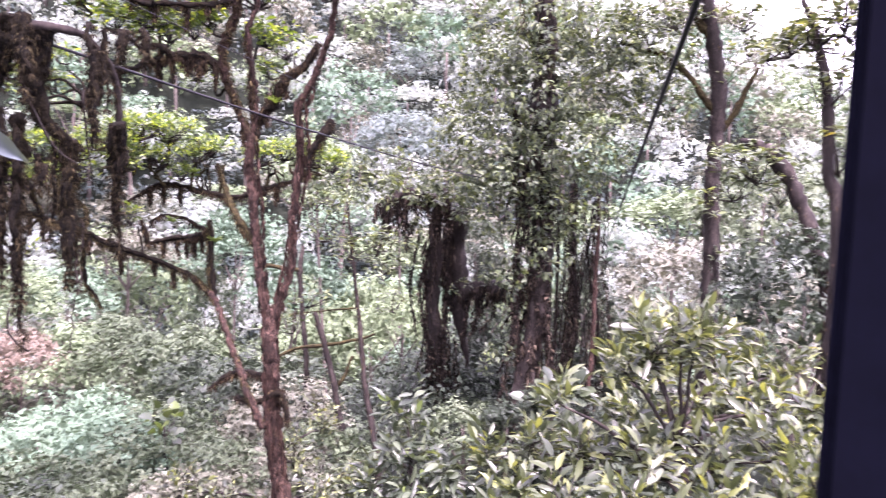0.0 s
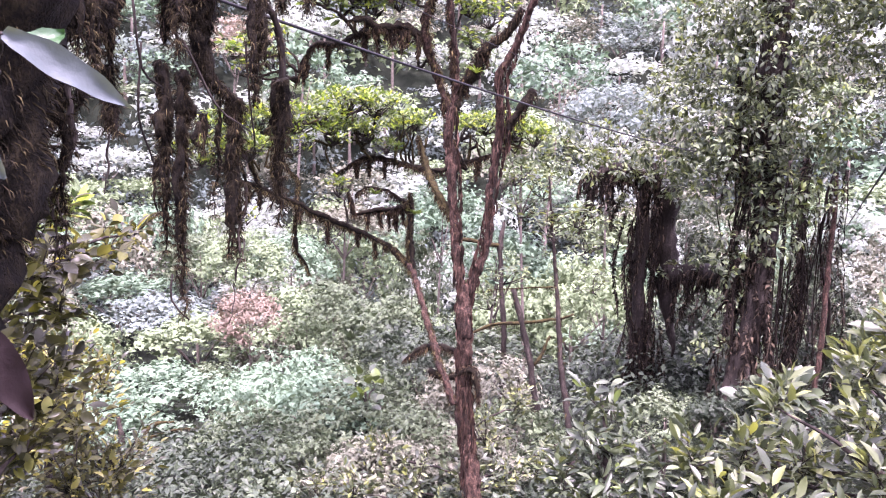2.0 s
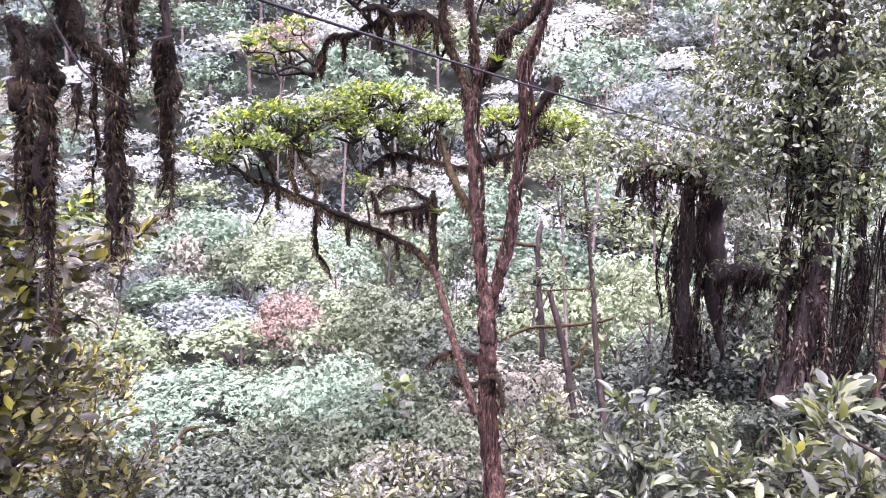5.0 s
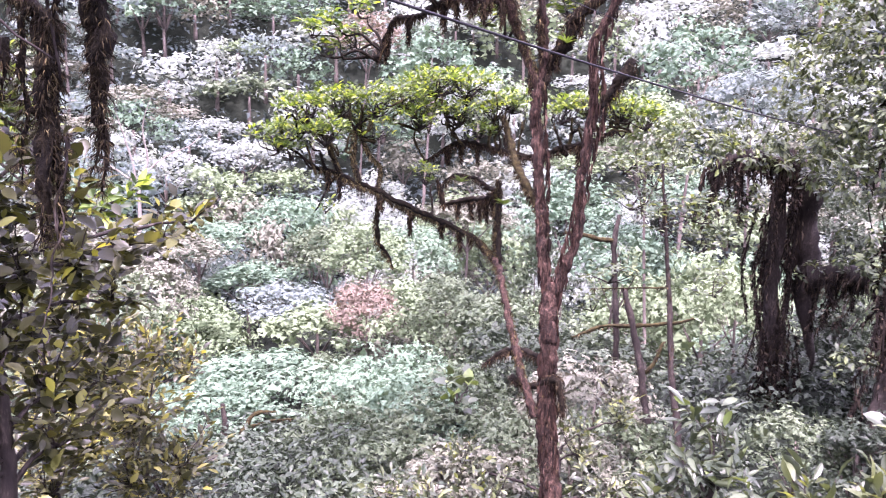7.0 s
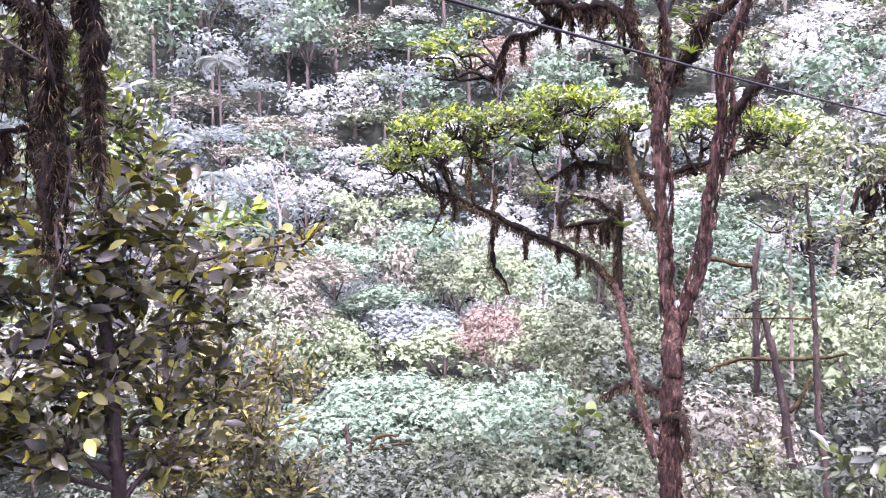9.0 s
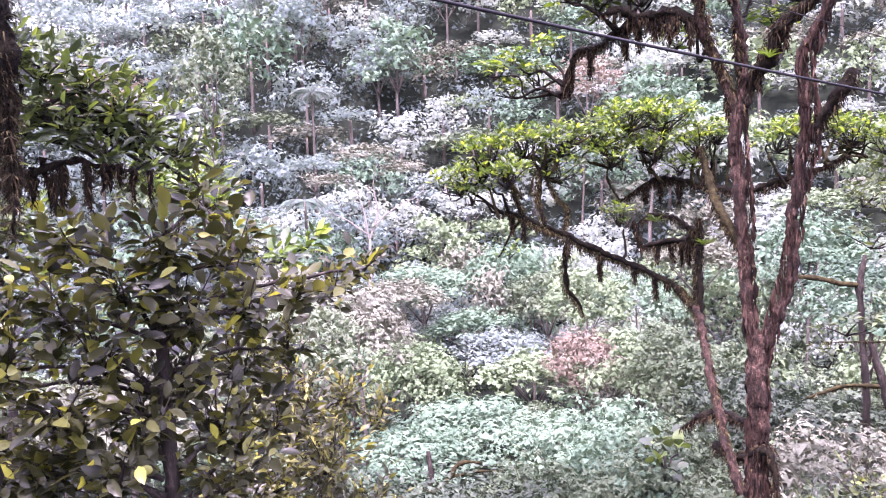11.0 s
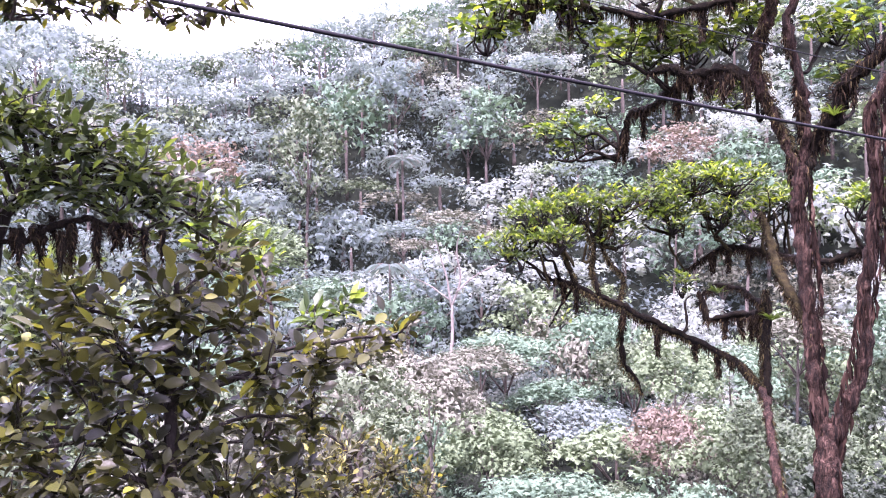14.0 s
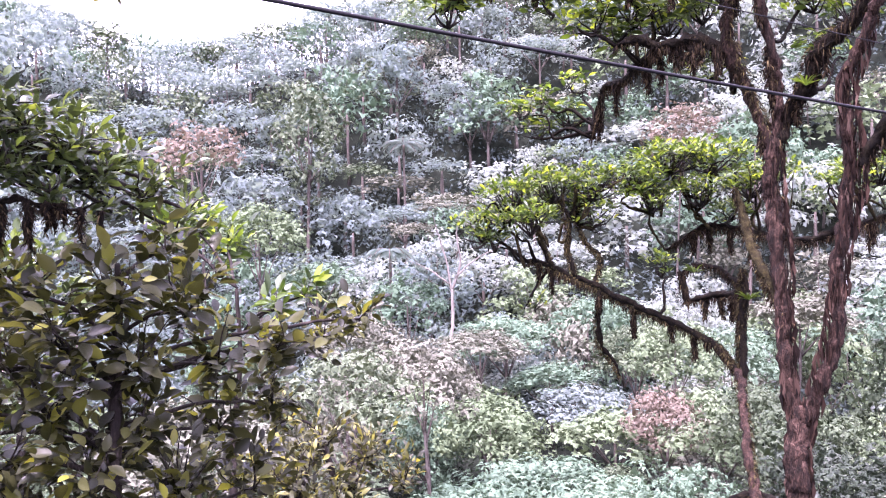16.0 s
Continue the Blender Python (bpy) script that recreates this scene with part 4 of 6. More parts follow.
r = np.random.default_rng(5)
MAIN_FOOT = (-1.55, 8.29, -4.85)
main = thing("tree", (MAIN_FOOT[0], MAIN_FOOT[1], float(ground_z(*MAIN_FOOT[:2]))), "tall red-brown barked tree hung with brown moss", "tree")
gz = main.location.z
TRUNK = [(*MAIN_FOOT[:2], gz - 0.3, 0.192), (*(-1.56, 8.29, -4.85), 0.152), (*(-1.73, 8.57, -4.24), 0.124), (*(-1.89, 8.81, -3.59), 0.120), (*(-1.99, 9.00, -2.97), 0.112), (*(-2.04, 9.12, -2.49), 0.120), (*(-2.07, 9.20, -2.19), 0.112)]
LEFT = [(*(-2.05, 9.16, -2.31), 0.080), (*(-2.16, 9.19, -1.95), 0.076), (*(-2.25, 9.29, -1.34), 0.072), (*(-2.29, 9.36, -0.84), 0.080), (*(-2.37, 9.39, -0.34), 0.088), (*(-2.39, 9.41, 0.09), 0.080)]
RIGHT = [(*(-2.03, 9.17, -2.31), 0.082), (*(-1.95, 9.23, -1.93), 0.074), (*(-1.85, 9.29, -1.43), 0.070), (*(-1.79, 9.36, -0.88), 0.070), (*(-1.72, 9.39, -0.46), 0.070), (*(-1.66, 9.41, -0.14), 0.066), (*(-1.69, 9.37, 0.18), 0.070), (*(-1.72, 9.33, 0.47), 0.074), (*(-1.62, 9.34, 0.69), 0.061), (*(-1.51, 9.33, 0.95), 0.057), (*(-1.28, 9.18, 1.49), 0.049), (*(-1.12, 8.94, 2.10), 0.041)]
STEMS = {
    "left_fork": [(*(-2.40, 9.42, -0.00), 0.070), (*(-2.55, 9.38, 0.43), 0.061), (*(-2.64, 9.34, 0.67), 0.066), (*(-2.68, 9.27, 0.88), 0.082), (*(-2.69, 9.20, 1.14), 0.082), (*(-2.60, 9.18, 1.42), 0.082), (*(-2.51, 9.15, 1.65), 0.074), (*(-2.38, 9.02, 2.19), 0.057), (*(-2.33, 8.77, 2.75), 0.041)],
    "mid_fork": [(*(-2.38, 9.42, 0.03), 0.057), (*(-2.38, 9.40, 0.53), 0.049), (*(-2.38, 9.35, 0.78), 0.049), (*(-2.40, 9.29, 1.02), 0.049), (*(-2.40, 9.20, 1.35), 0.053), (*(-2.28, 9.19, 1.59), 0.045), (*(-2.16, 9.06, 2.12), 0.033)],
    "right_fork": [(*(-2.37, 9.42, 0.06), 0.07), (*(-2.32, 9.47, 0.31), 0.09), (*(-2.18, 9.46, 0.49), 0.13), (*(-2.04, 9.43, 0.77), 0.12), (*(-1.91, 9.47, 0.91), 0.1), (*(-1.72, 9.47, 1.02), 0.09), (*(-1.52, 9.44, 1.28), 0.07)],
    "knob": [(*(-1.66, 9.41, -0.22), 0.06), (*(-1.58, 9.44, -0.11), 0.065), (*(-1.48, 9.46, 0.07), 0.085), (*(-1.38, 9.48, 0.22), 0.1), (*(-1.36, 9.48, 0.30), 0.06)],
    "lean": [(*(-2.01, 8.74, -3.63), 0.066), (*(-2.25, 8.90, -3.25), 0.057), (*(-2.57, 9.24, -2.80), 0.053), (*(-2.91, 9.64, -2.38), 0.049), (*(-3.21, 10.00, -2.14), 0.053)],
    "long": [(*(-3.21, 10.00, -2.14), 0.049), (*(-3.58, 10.07, -1.87), 0.045), (*(-4.18, 9.97, -1.67), 0.045), (*(-4.56, 9.85, -1.54), 0.045), (*(-4.91, 9.74, -1.36), 0.049), (*(-5.16, 9.56, -1.24), 0.049), (*(-5.38, 9.40, -1.09), 0.041), (*(-5.54, 9.26, -1.01), 0.029)],
    "upright": [(*(-3.17, 10.00, -2.21), 0.049), (*(-3.27, 10.13, -1.83), 0.049), (*(-3.33, 10.27, -1.41), 0.057), (*(-3.34, 10.29, -1.12), 0.041)],
    "dangle": [(*(-4.96, 9.83, -1.40), 0.045), (*(-5.04, 9.85, -1.77), 0.04), (*(-5.05, 9.91, -2.10), 0.045), (*(-4.99, 10.04, -2.27), 0.03), (*(-4.90, 10.08, -2.44), 0.012)],
    "spur": [(*(-2.31, 9.32, -1.37), 0.053), (*(-2.55, 9.45, -1.11), 0.057), (*(-2.78, 9.58, -0.76), 0.049), (*(-2.90, 9.63, -0.47), 0.037), (*(-2.94, 9.61, -0.30), 0.016)],
    "cross": [(*(-5.10, 11.23, -0.95), 0.02), (*(-4.63, 11.41, -0.69), 0.05), (*(-4.07, 11.61, -0.77), 0.06), (*(-3.55, 11.87, -0.88), 0.06), (*(-3.18, 12.03, -0.75), 0.06), (*(-2.82, 12.18, -0.62), 0.05), (*(-2.45, 12.32, -0.44), 0.03)],
    "nub": [(*(-4.66, 11.11, -1.60), 0.04), (*(-4.40, 11.15, -1.54), 0.055), (*(-4.05, 11.12, -1.50), 0.06), (*(-3.47, 10.54, -1.35), 0.05)],
    "nub_up": [(*(-4.68, 11.09, -1.60), 0.05), (*(-4.74, 11.08, -1.35), 0.055), (*(-4.78, 11.06, -1.22), 0.03)],
    "arch": [(*(-3.42, 10.34, -1.27), 0.045), (*(-3.82, 10.59, -1.14), 0.03), (*(-4.16, 10.63, -1.09), 0.025), (*(-4.44, 10.68, -1.23), 0.02)],
            "low_stub": [(*(-2.11, 9.04, -3.03), 0.05), (*(-2.48, 9.21, -3.05), 0.06), (*(-2.69, 9.19, -3.14), 0.05), (*(-2.88, 9.16, -3.28), 0.025)],
    "low_wrap": [(*(-2.49, 9.10, -3.36), 0.05), (*(-2.22, 8.99, -3.37), 0.05), (*(-1.84, 8.89, -3.16), 0.05), (*(-1.76, 8.87, -3.36), 0.045), (*(-1.72, 8.82, -3.58), 0.015)],
    "riser_a": [(*(-5.34, 9.43, -1.09), 0.04), (*(-5.43, 9.36, -0.80), 0.04), (*(-5.50, 9.31, -0.61), 0.03), (*(-5.61, 9.08, -0.46), 0.015)],
    "riser_b": [(*(-5.12, 9.59, -1.21), 0.045), (*(-5.21, 9.55, -0.87), 0.04), (*(-5.20, 9.56, -0.57), 0.035), (*(-5.27, 9.50, -0.30), 0.02)],
    "riser_c": [(*(-4.94, 9.72, -1.33), 0.04), (*(-4.96, 9.86, -1.02), 0.03), (*(-5.09, 9.77, -0.83), 0.03), (*(-5.22, 9.68, -0.49), 0.015)],
    "riser_d": [(*(-5.04, 11.15, -0.95), 0.02), (*(-5.10, 10.88, -0.60), 0.022), (*(-4.91, 10.88, -0.27), 0.018)],
    "riser_e": [(*(-4.51, 11.37, -0.70), 0.03), (*(-4.64, 11.17, -0.43), 0.025), (*(-4.70, 11.01, -0.14), 0.015)],
    "riser_f": [(*(-3.11, 12.07, -0.73), 0.03), (*(-3.06, 12.09, -0.49), 0.035), (*(-3.02, 11.99, -0.24), 0.015)],
    "limb_top": [(*(-2.73, 9.24, 0.89), 0.08), (*(-2.91, 9.08, 1.04), 0.075), (*(-3.08, 8.97, 1.03), 0.075), (*(-3.23, 8.85, 1.03), 0.07), (*(-3.33, 8.75, 1.11), 0.06), (*(-3.50, 8.63, 1.06), 0.03)],
    "limb_fall": [(*(-3.16, 8.91, 1.02), 0.06), (*(-3.61, 9.09, 0.97), 0.06), (*(-4.03, 9.29, 0.89), 0.055), (*(-4.43, 9.47, 0.92), 0.045), (*(-4.73, 9.66, 0.73), 0.025), (*(-4.89, 9.70, 0.42), 0.012)],
    "limb_high": [(*(-2.54, 9.12, 1.71), 0.06), (*(-2.96, 8.86, 1.63), 0.05), (*(-3.19, 8.71, 1.59), 0.045), (*(-3.41, 8.53, 1.57), 0.05), (*(-3.61, 8.32, 1.67), 0.03), (*(-3.84, 8.09, 1.72), 0.02), (*(-4.20, 7.68, 1.77), 0.012), (*(-4.43, 7.50, 1.58), 0.006)],
}
TRUNK, LEFT, RIGHT = ([(x, y, z, q * 0.75) for x, y, z, q in line] for line in (TRUNK, LEFT, RIGHT))
STEMS = {n: [(x, y, z, q * (0.6 if n in ("limb_top", "limb_fall", "limb_high", "right_fork") else 0.72)) for x, y, z, q in line] for n, line in STEMS.items()}
wood(main, "trunk", [TRUNK], BARK_RED, 24, 0.04, 0.08, 0.008)
wood(main, "stem", [LEFT], BARK_RED, 18, 0.04, 0.1, 0.008)
wood(main, "stem", [RIGHT], BARK_RED, 18, 0.04, 0.1, 0.008)
FLAKES = island_material("bark_flakes", [(0.0, (0.004, 0.003, 0.0025)), (0.5, (0.016, 0.009, 0.0065)), (0.85, (0.042, 0.024, 0.017)), (1.0, (0.1, 0.066, 0.05))])


def flakes(parent, line, count, r):
    """Loose strips of bark hugging a stem."""
    q = spline(line, 0.04)
    k, a = r.integers(0, len(q), count), r.uniform(0, 6.28, count)
    out = np.stack([np.cos(a), np.sin(a), np.zeros(count)], 1)
    base = q[k, :3] + out * (q[k, 3] * 0.99 + 0.003)[:, None]
    axis = np.array((0, 0, -1.0)) + out * r.uniform(-0.02, 0.12, (count, 1)) + r.normal(0, 0.06, (count, 3))
    v, f = leaves(base, axis, out + r.normal(0, 0.15, (count, 3)), r.uniform(0.04, 0.24, count), r.uniform(0.03, 0.09, count), "chip")
    tagged(part("bark_flake", under(parent, raw_mesh("bark_flake", v, f)), FLAKES, parent, "loose flaking red-brown bark"), kind="stuff")


flakes(main, TRUNK[1:], 800, r)
flakes(main, LEFT, 450, r)
flakes(main, RIGHT[:10], 600, r)
BARKED = ("left_fork", "mid_fork", "lean")
for name, line in STEMS.items():
    wood(main, "limb", [line], BARK_RED if name in BARKED else MOSS if name in ("knob", "right_fork", "limb_top", "limb_fall", "limb_high", "long", "cross", "low_stub", "low_wrap", "dangle", "nub", "nub_up", "upright", "arch", "riser_a", "riser_b", "riser_c") else MOSS_GREEN, 9, 0.05, 0.24, 0.007)
SHAGGY = ("upright", "spur", "long", "right_fork", "knob", "limb_top", "limb_fall", "limb_high", "nub", "nub_up", "arch", "cross", "low_stub", "low_wrap")
fringe(main, "moss", [STEMS[n] for n in SHAGGY], 520, 0.12, HAIR, r, 0.5, 0.004, "shaggy brown hanging moss")
fringe(main, "moss", [STEMS[n] for n in ("long", "upright", "spur", "riser_a", "riser_b", "riser_c", "dangle", "left_fork", "lean")], 800, 0.06, HAIR_OLIVE, r, 0.8, 0.0035, "olive-brown branch moss")
fringe(main, "moss", [LEFT[1:], LEFT[4:], RIGHT[4:], TRUNK[2:]], 260, 0.05, HAIR, r, 0.7, 0.004, "thin brown trunk moss")
for some, mat in ((("right_fork", "knob", "limb_top", "limb_fall", "limb_high", "cross", "low_stub", "low_wrap"), HAIR), (("long", "spur", "upright", "riser_a", "riser_b", "riser_c"), HAIR_OLIVE)):
    fuzz = [hairs(STEMS[n], int(520 * np.linalg.norm(np.diff(np.array(STEMS[n])[:, :3], axis=0), axis=1).sum()), 0.03, r, 3.0, 0.004, 0.3) for n in some]
    tagged(part("moss", under(main, raw_mesh("moss", *join(fuzz))), mat, main, "short fuzzy moss coat"), kind="stuff")
# long moss tassels
TASSELS = []
for t, px, n in (("limb_top", 5, 9), ("limb_fall", 3, 7), ("limb_high", 4, 8), ("left_fork", 5, 8), ("nub", 2, 6), ("long", 3, 7), ("cross", 4, 7), ("mid_fork", 4, 7), ("upright", 2, 3), ("right_fork", 3, 3)):
    s = spline(STEMS[t], 0.05)
    for i in r.integers(2, len(s) - 2, n):
        a, d = s[i], r.uniform(0.1, 0.32)
        TASSELS.append([(a[0], a[1], a[2], 0.03), (a[0] + r.normal(0, 0.01), a[1] + r.normal(0, 0.01), a[2] - d * 0.5, 0.028), (a[0], a[1], a[2] - d, 0.006)])
wood(main, "moss_tassels", TASSELS, MOSS, 6, 0.05, 0.2, 0.004, "hanging moss tassels")
fringe(main, "moss", TASSELS, 900, 0.08, HAIR, r, 0.5, 0.005, "moss tassel strands")

# leafy platforms of its crown: x, y, z, spread, half depth
CROWN = [
    (*(-5.88, 8.82, -0.58), 0.42, 0.16), (*(-5.61, 9.08, -0.24), 0.45, 0.16), (*(-5.39, 9.52, -0.11), 0.5, 0.15), (*(-5.03, 9.81, -0.11), 0.45, 0.15), (*(-5.24, 9.01, -0.53), 0.4, 0.14), (*(-5.16, 9.85, -0.45), 0.4, 0.14),
    (*(-5.07, 10.52, 0.00), 0.5, 0.15), (*(-4.77, 10.95, 0.22), 0.55, 0.16), (*(-4.40, 11.29, 0.19), 0.5, 0.15), (*(-4.12, 11.58, -0.13), 0.42, 0.15), (*(-4.81, 10.59, -0.28), 0.45, 0.14), (*(-4.49, 11.15, -0.22), 0.45, 0.14), (*(-4.30, 11.49, -0.46), 0.3, 0.1),
    (*(-3.21, 12.02, -0.16), 0.4, 0.14), (*(-2.88, 12.26, -0.04), 0.45, 0.14), (*(-2.47, 12.51, -0.11), 0.5, 0.15), (*(-2.10, 12.64, -0.23), 0.4, 0.14), (*(-3.92, 11.80, -0.04), 0.35, 0.12),
    (*(-5.40, 9.19, -1.54), 0.14, 0.06), (*(-5.70, 8.85, -0.76), 0.25, 0.1), (*(-4.77, 10.72, -1.12), 0.25, 0.12),
]
CROWN_HIGH = [
    (*(-4.43, 7.36, 1.50), 0.3, 0.2), (*(-4.39, 7.47, 1.73), 0.35, 0.2), (*(-4.24, 7.72, 1.90), 0.4, 0.2), (*(-3.92, 8.02, 1.69), 0.3, 0.15), (*(-3.85, 8.17, 1.48), 0.2, 0.1),
    (*(-5.68, 9.26, 0.84), 0.22, 0.12), (*(-5.54, 9.47, 0.59), 0.2, 0.12), (*(-5.27, 9.70, 0.78), 0.25, 0.14), (*(-5.25, 9.78, 1.14), 0.2, 0.12), (*(-5.56, 9.50, 1.02), 0.2, 0.1),
    (*(-3.86, 8.74, 1.45), 0.3, 0.16), (*(-3.65, 9.02, 1.55), 0.35, 0.18), (*(-3.47, 9.33, 1.44), 0.32, 0.18), (*(-3.72, 8.92, 1.27), 0.25, 0.12), (*(-3.25, 9.58, 1.54), 0.3, 0.2), (*(-3.34, 9.80, 0.94), 0.25, 0.12),
    (*(-2.46, 10.17, 1.54), 0.3, 0.2), (*(-2.22, 10.33, 1.40), 0.3, 0.2), (*(-2.48, 10.40, 1.08), 0.25, 0.15), (*(-3.10, 9.75, 1.70), 0.3, 0.2), (*(-3.42, 8.84, 2.14), 0.5, 0.25), (*(-2.91, 9.20, 2.16), 0.5, 0.25), (*(-2.36, 9.60, 2.00), 0.5, 0.25), (*(-3.84, 8.18, 2.14), 0.4, 0.2),
]
carriers = np.vstack([spline(STEMS[n], 0.06) for n in ("long", "cross", "riser_a", "riser_b", "riser_c", "riser_d", "riser_e", "riser_f", "spur", "upright")])
high_carriers = np.vstack([spline(STEMS[n], 0.06) for n in ("limb_top", "limb_fall", "limb_high", "left_fork", "mid_fork", "right_fork")])
for blobs, stems in ((CROWN, carriers), (CROWN_HIGH, high_carriers)):
    for x, y, z, q, d in blobs:
        for k in range(3 if q > 0.32 else 1):
            end = np.array((x, y, z - d * 0.6)) + r.normal(0, 0.45 * q, 3) * (1, 1, 0.3)
            at = stems[np.argmin(np.linalg.norm(stems[:, :3] - end + (0, 0, 0.25), axis=1) + 0.12 * r.random(len(stems)))][:3]
            if np.linalg.norm(end - at) > 1.4:
                continue
            bend = r.normal(0, 0.1, 3)
            limb = [(*at, 0.022), (*(at * 0.65 + end * 0.35 + bend), 0.019), (*(at * 0.3 + end * 0.7 - bend * 0.6), 0.014), (*end, 0.007)]
            wood(main, "limb", [limb], MOSS_GREEN if k else MOSS, 5, 0.07, 0.2, 0.008)
(lv, lf), twigs = sprays([(x, y, z, q, d * 1.5) for x, y, z, q, d in CROWN], 76, 8, 0.088, 0.42, r, 0.6)
part("crown", under(main, raw_mesh("crown", lv, lf, True)), L_CROWN, main, "flat bright green leaf platforms")
wood(main, "branching", twigs, BARK_DARK, 3, 0.2, 0.1)
(lv, lf), twigs = sprays([(x, y, z, q * 1.15, d * 1.2) for x, y, z, q, d in CROWN_HIGH], 50, 7, 0.12, 0.44, r, 0.3, 0.25)
part("crown", under(main, raw_mesh("crown", lv, lf, True)), L_CROWN, main, "overhanging dark green leaf sprays")
wood(main, "branching", twigs, BARK_DARK, 3, 0.2, 0.1)

# air plants on the mossy stems
def rosette(at, size, label):
    rr = np.random.default_rng(int(abs(at[0]) * 1000))
    k = 26
    a = rr.uniform(0, 6.28, k)
    axis = np.stack([np.cos(a), np.sin(a), rr.uniform(0.3, 1.3, k)], 1)
    root = thing("bromeliad", at, label, "bromeliad", "bromeliads")
    for way in axis:
        part("leaf", raw_mesh("leaf", *leaves(np.zeros((1, 3)), way[None], np.array(((0, 0, 1.0),)) - 0.4 * way, size * (0.6 + 0.5 * rr.random(1)), 0.16), True), L_CROWN, root)


for at in ((-2.07, 9.35, 0.50), (-3.22, 10.21, -1.43), (-4.04, 11.40, -0.46), (-3.81, 10.11, -1.16)):
    rosette(at, 0.16, "small yellow-green bromeliad growing on a mossy limb")

# ---------------------------------------------------------------- two slender trunks beside it
def slim_tree(label, lines, blobs, leaf, foliage, bark, tips=18, moss=True):
    x, y = lines[0][0][:2]
    foot = float(ground_z(x, y))
    root = thing("slender_tree", (x, y, foot), label, "tree")
    first = [(x, y, foot - 0.3, lines[0][0][3] * 1.2)] + lines[0]
    wood(root, "trunk", [first], bark, 9, 0.1, 0.1)
    for line in lines[1:]:
        wood(root, "limb", [line], MOSS_GREEN if moss else bark, 7, 0.08, 0.15)
    if moss:
        fringe(root, "moss", [first] + lines[1:], 90, 0.08, HAIR, np.random.default_rng(3), 0.6, 0.006)
    if blobs:
        (v, f), tw = sprays(blobs, tips, 7, leaf, 0.42, np.random.default_rng(8), 0.3, 0.15)
        part("crown", under(root, raw_mesh("crown", v, f, True)), foliage, root)
        wood(root, "branching", tw, bark, 4, 0.25, 0.1)
    return root


slim_tree("broken slender mossy trunk with a side stub", [[(*(-2.06, 13.88, -6.22), 0.068), (*(-2.20, 14.10, -5.64), 0.068), (*(-2.45, 14.35, -4.76), 0.061), (*(-2.67, 14.51, -4.03), 0.061), (*(-2.92, 14.61, -3.27), 0.048)], [(*(-2.35, 14.39, -4.75), 0.034), (*(-2.20, 14.52, -4.45), 0.034), (*(-2.11, 14.63, -4.15), 0.020)], [(*(-4.02, 15.01, -4.47), 0.020), (*(-3.52, 15.26, -4.25), 0.034), (*(-2.90, 15.48, -4.17), 0.037), (*(-2.25, 15.68, -4.06), 0.034), (*(-1.88, 15.80, -3.93), 0.020)]], [], 0.1, L_IVY, BARK_DARK)
slim_tree("straight slender tree with small dark leaves", [[(*(-1.08, 12.03, -5.39), 0.058), (*(-1.34, 12.37, -4.41), 0.051), (*(-1.54, 12.65, -3.34), 0.041), (*(-1.69, 12.81, -2.38), 0.034), (*(-1.79, 12.88, -1.65), 0.024), (*(-1.89, 12.90, -0.91), 0.014)], [(*(-1.64, 12.75, -2.79), 0.014), (*(-2.19, 12.69, -2.84), 0.012), (*(-2.84, 12.56, -2.92), 0.005)]],
    [(*(-1.83, 12.87, -1.69), 0.55, 0.3), (*(-2.36, 12.94, -1.44), 0.45, 0.25), (*(-1.45, 13.18, -1.56), 0.45, 0.25), (*(-2.06, 13.26, -1.10), 0.45, 0.25), (*(-1.25, 13.17, -2.04), 0.4, 0.2), (*(-2.63, 13.41, -0.95), 0.4, 0.2), (*(-2.56, 12.71, -2.64), 0.4, 0.2), (*(-2.84, 12.83, -3.15), 0.3, 0.2), (*(-1.14, 13.60, -2.77), 0.4, 0.25)], 0.12, L_IVY, BARK_DARK, 22)

slim_tree("low crooked bare tree beside the hollow", [[(*(-11.04, 12.16, -8.26), 0.09), (*(-11.18, 12.45, -7.60), 0.085), (*(-11.26, 12.65, -7.15), 0.07), (*(-11.42, 12.73, -6.69), 0.05)], [(*(-11.16, 12.43, -7.66), 0.06), (*(-10.97, 12.86, -7.31), 0.055), (*(-10.89, 13.15, -6.97), 0.05), (*(-10.54, 13.52, -6.94), 0.02)], [(*(-10.93, 12.96, -7.23), 0.04), (*(-10.71, 13.51, -7.21), 0.03), (*(-10.37, 14.10, -7.27), 0.015)]], [], 0.1, L_IVY, BARK_DARK)
slim_tree("crooked mossy stem with a horizontal limb", [[(*(-3.63, 16.64, -5.02), 0.061), (*(-3.81, 16.87, -3.89), 0.061), (*(-3.89, 17.01, -3.06), 0.058), (*(-3.91, 17.05, -2.73), 0.061), (*(-3.88, 17.13, -2.20), 0.034)], [(*(-3.91, 17.05, -2.76), 0.054), (*(-4.19, 16.85, -2.72), 0.054), (*(-4.54, 16.63, -2.63), 0.048), (*(-4.82, 16.41, -2.59), 0.034)]], [], 0.1, L_IVY, BARK_DARK)

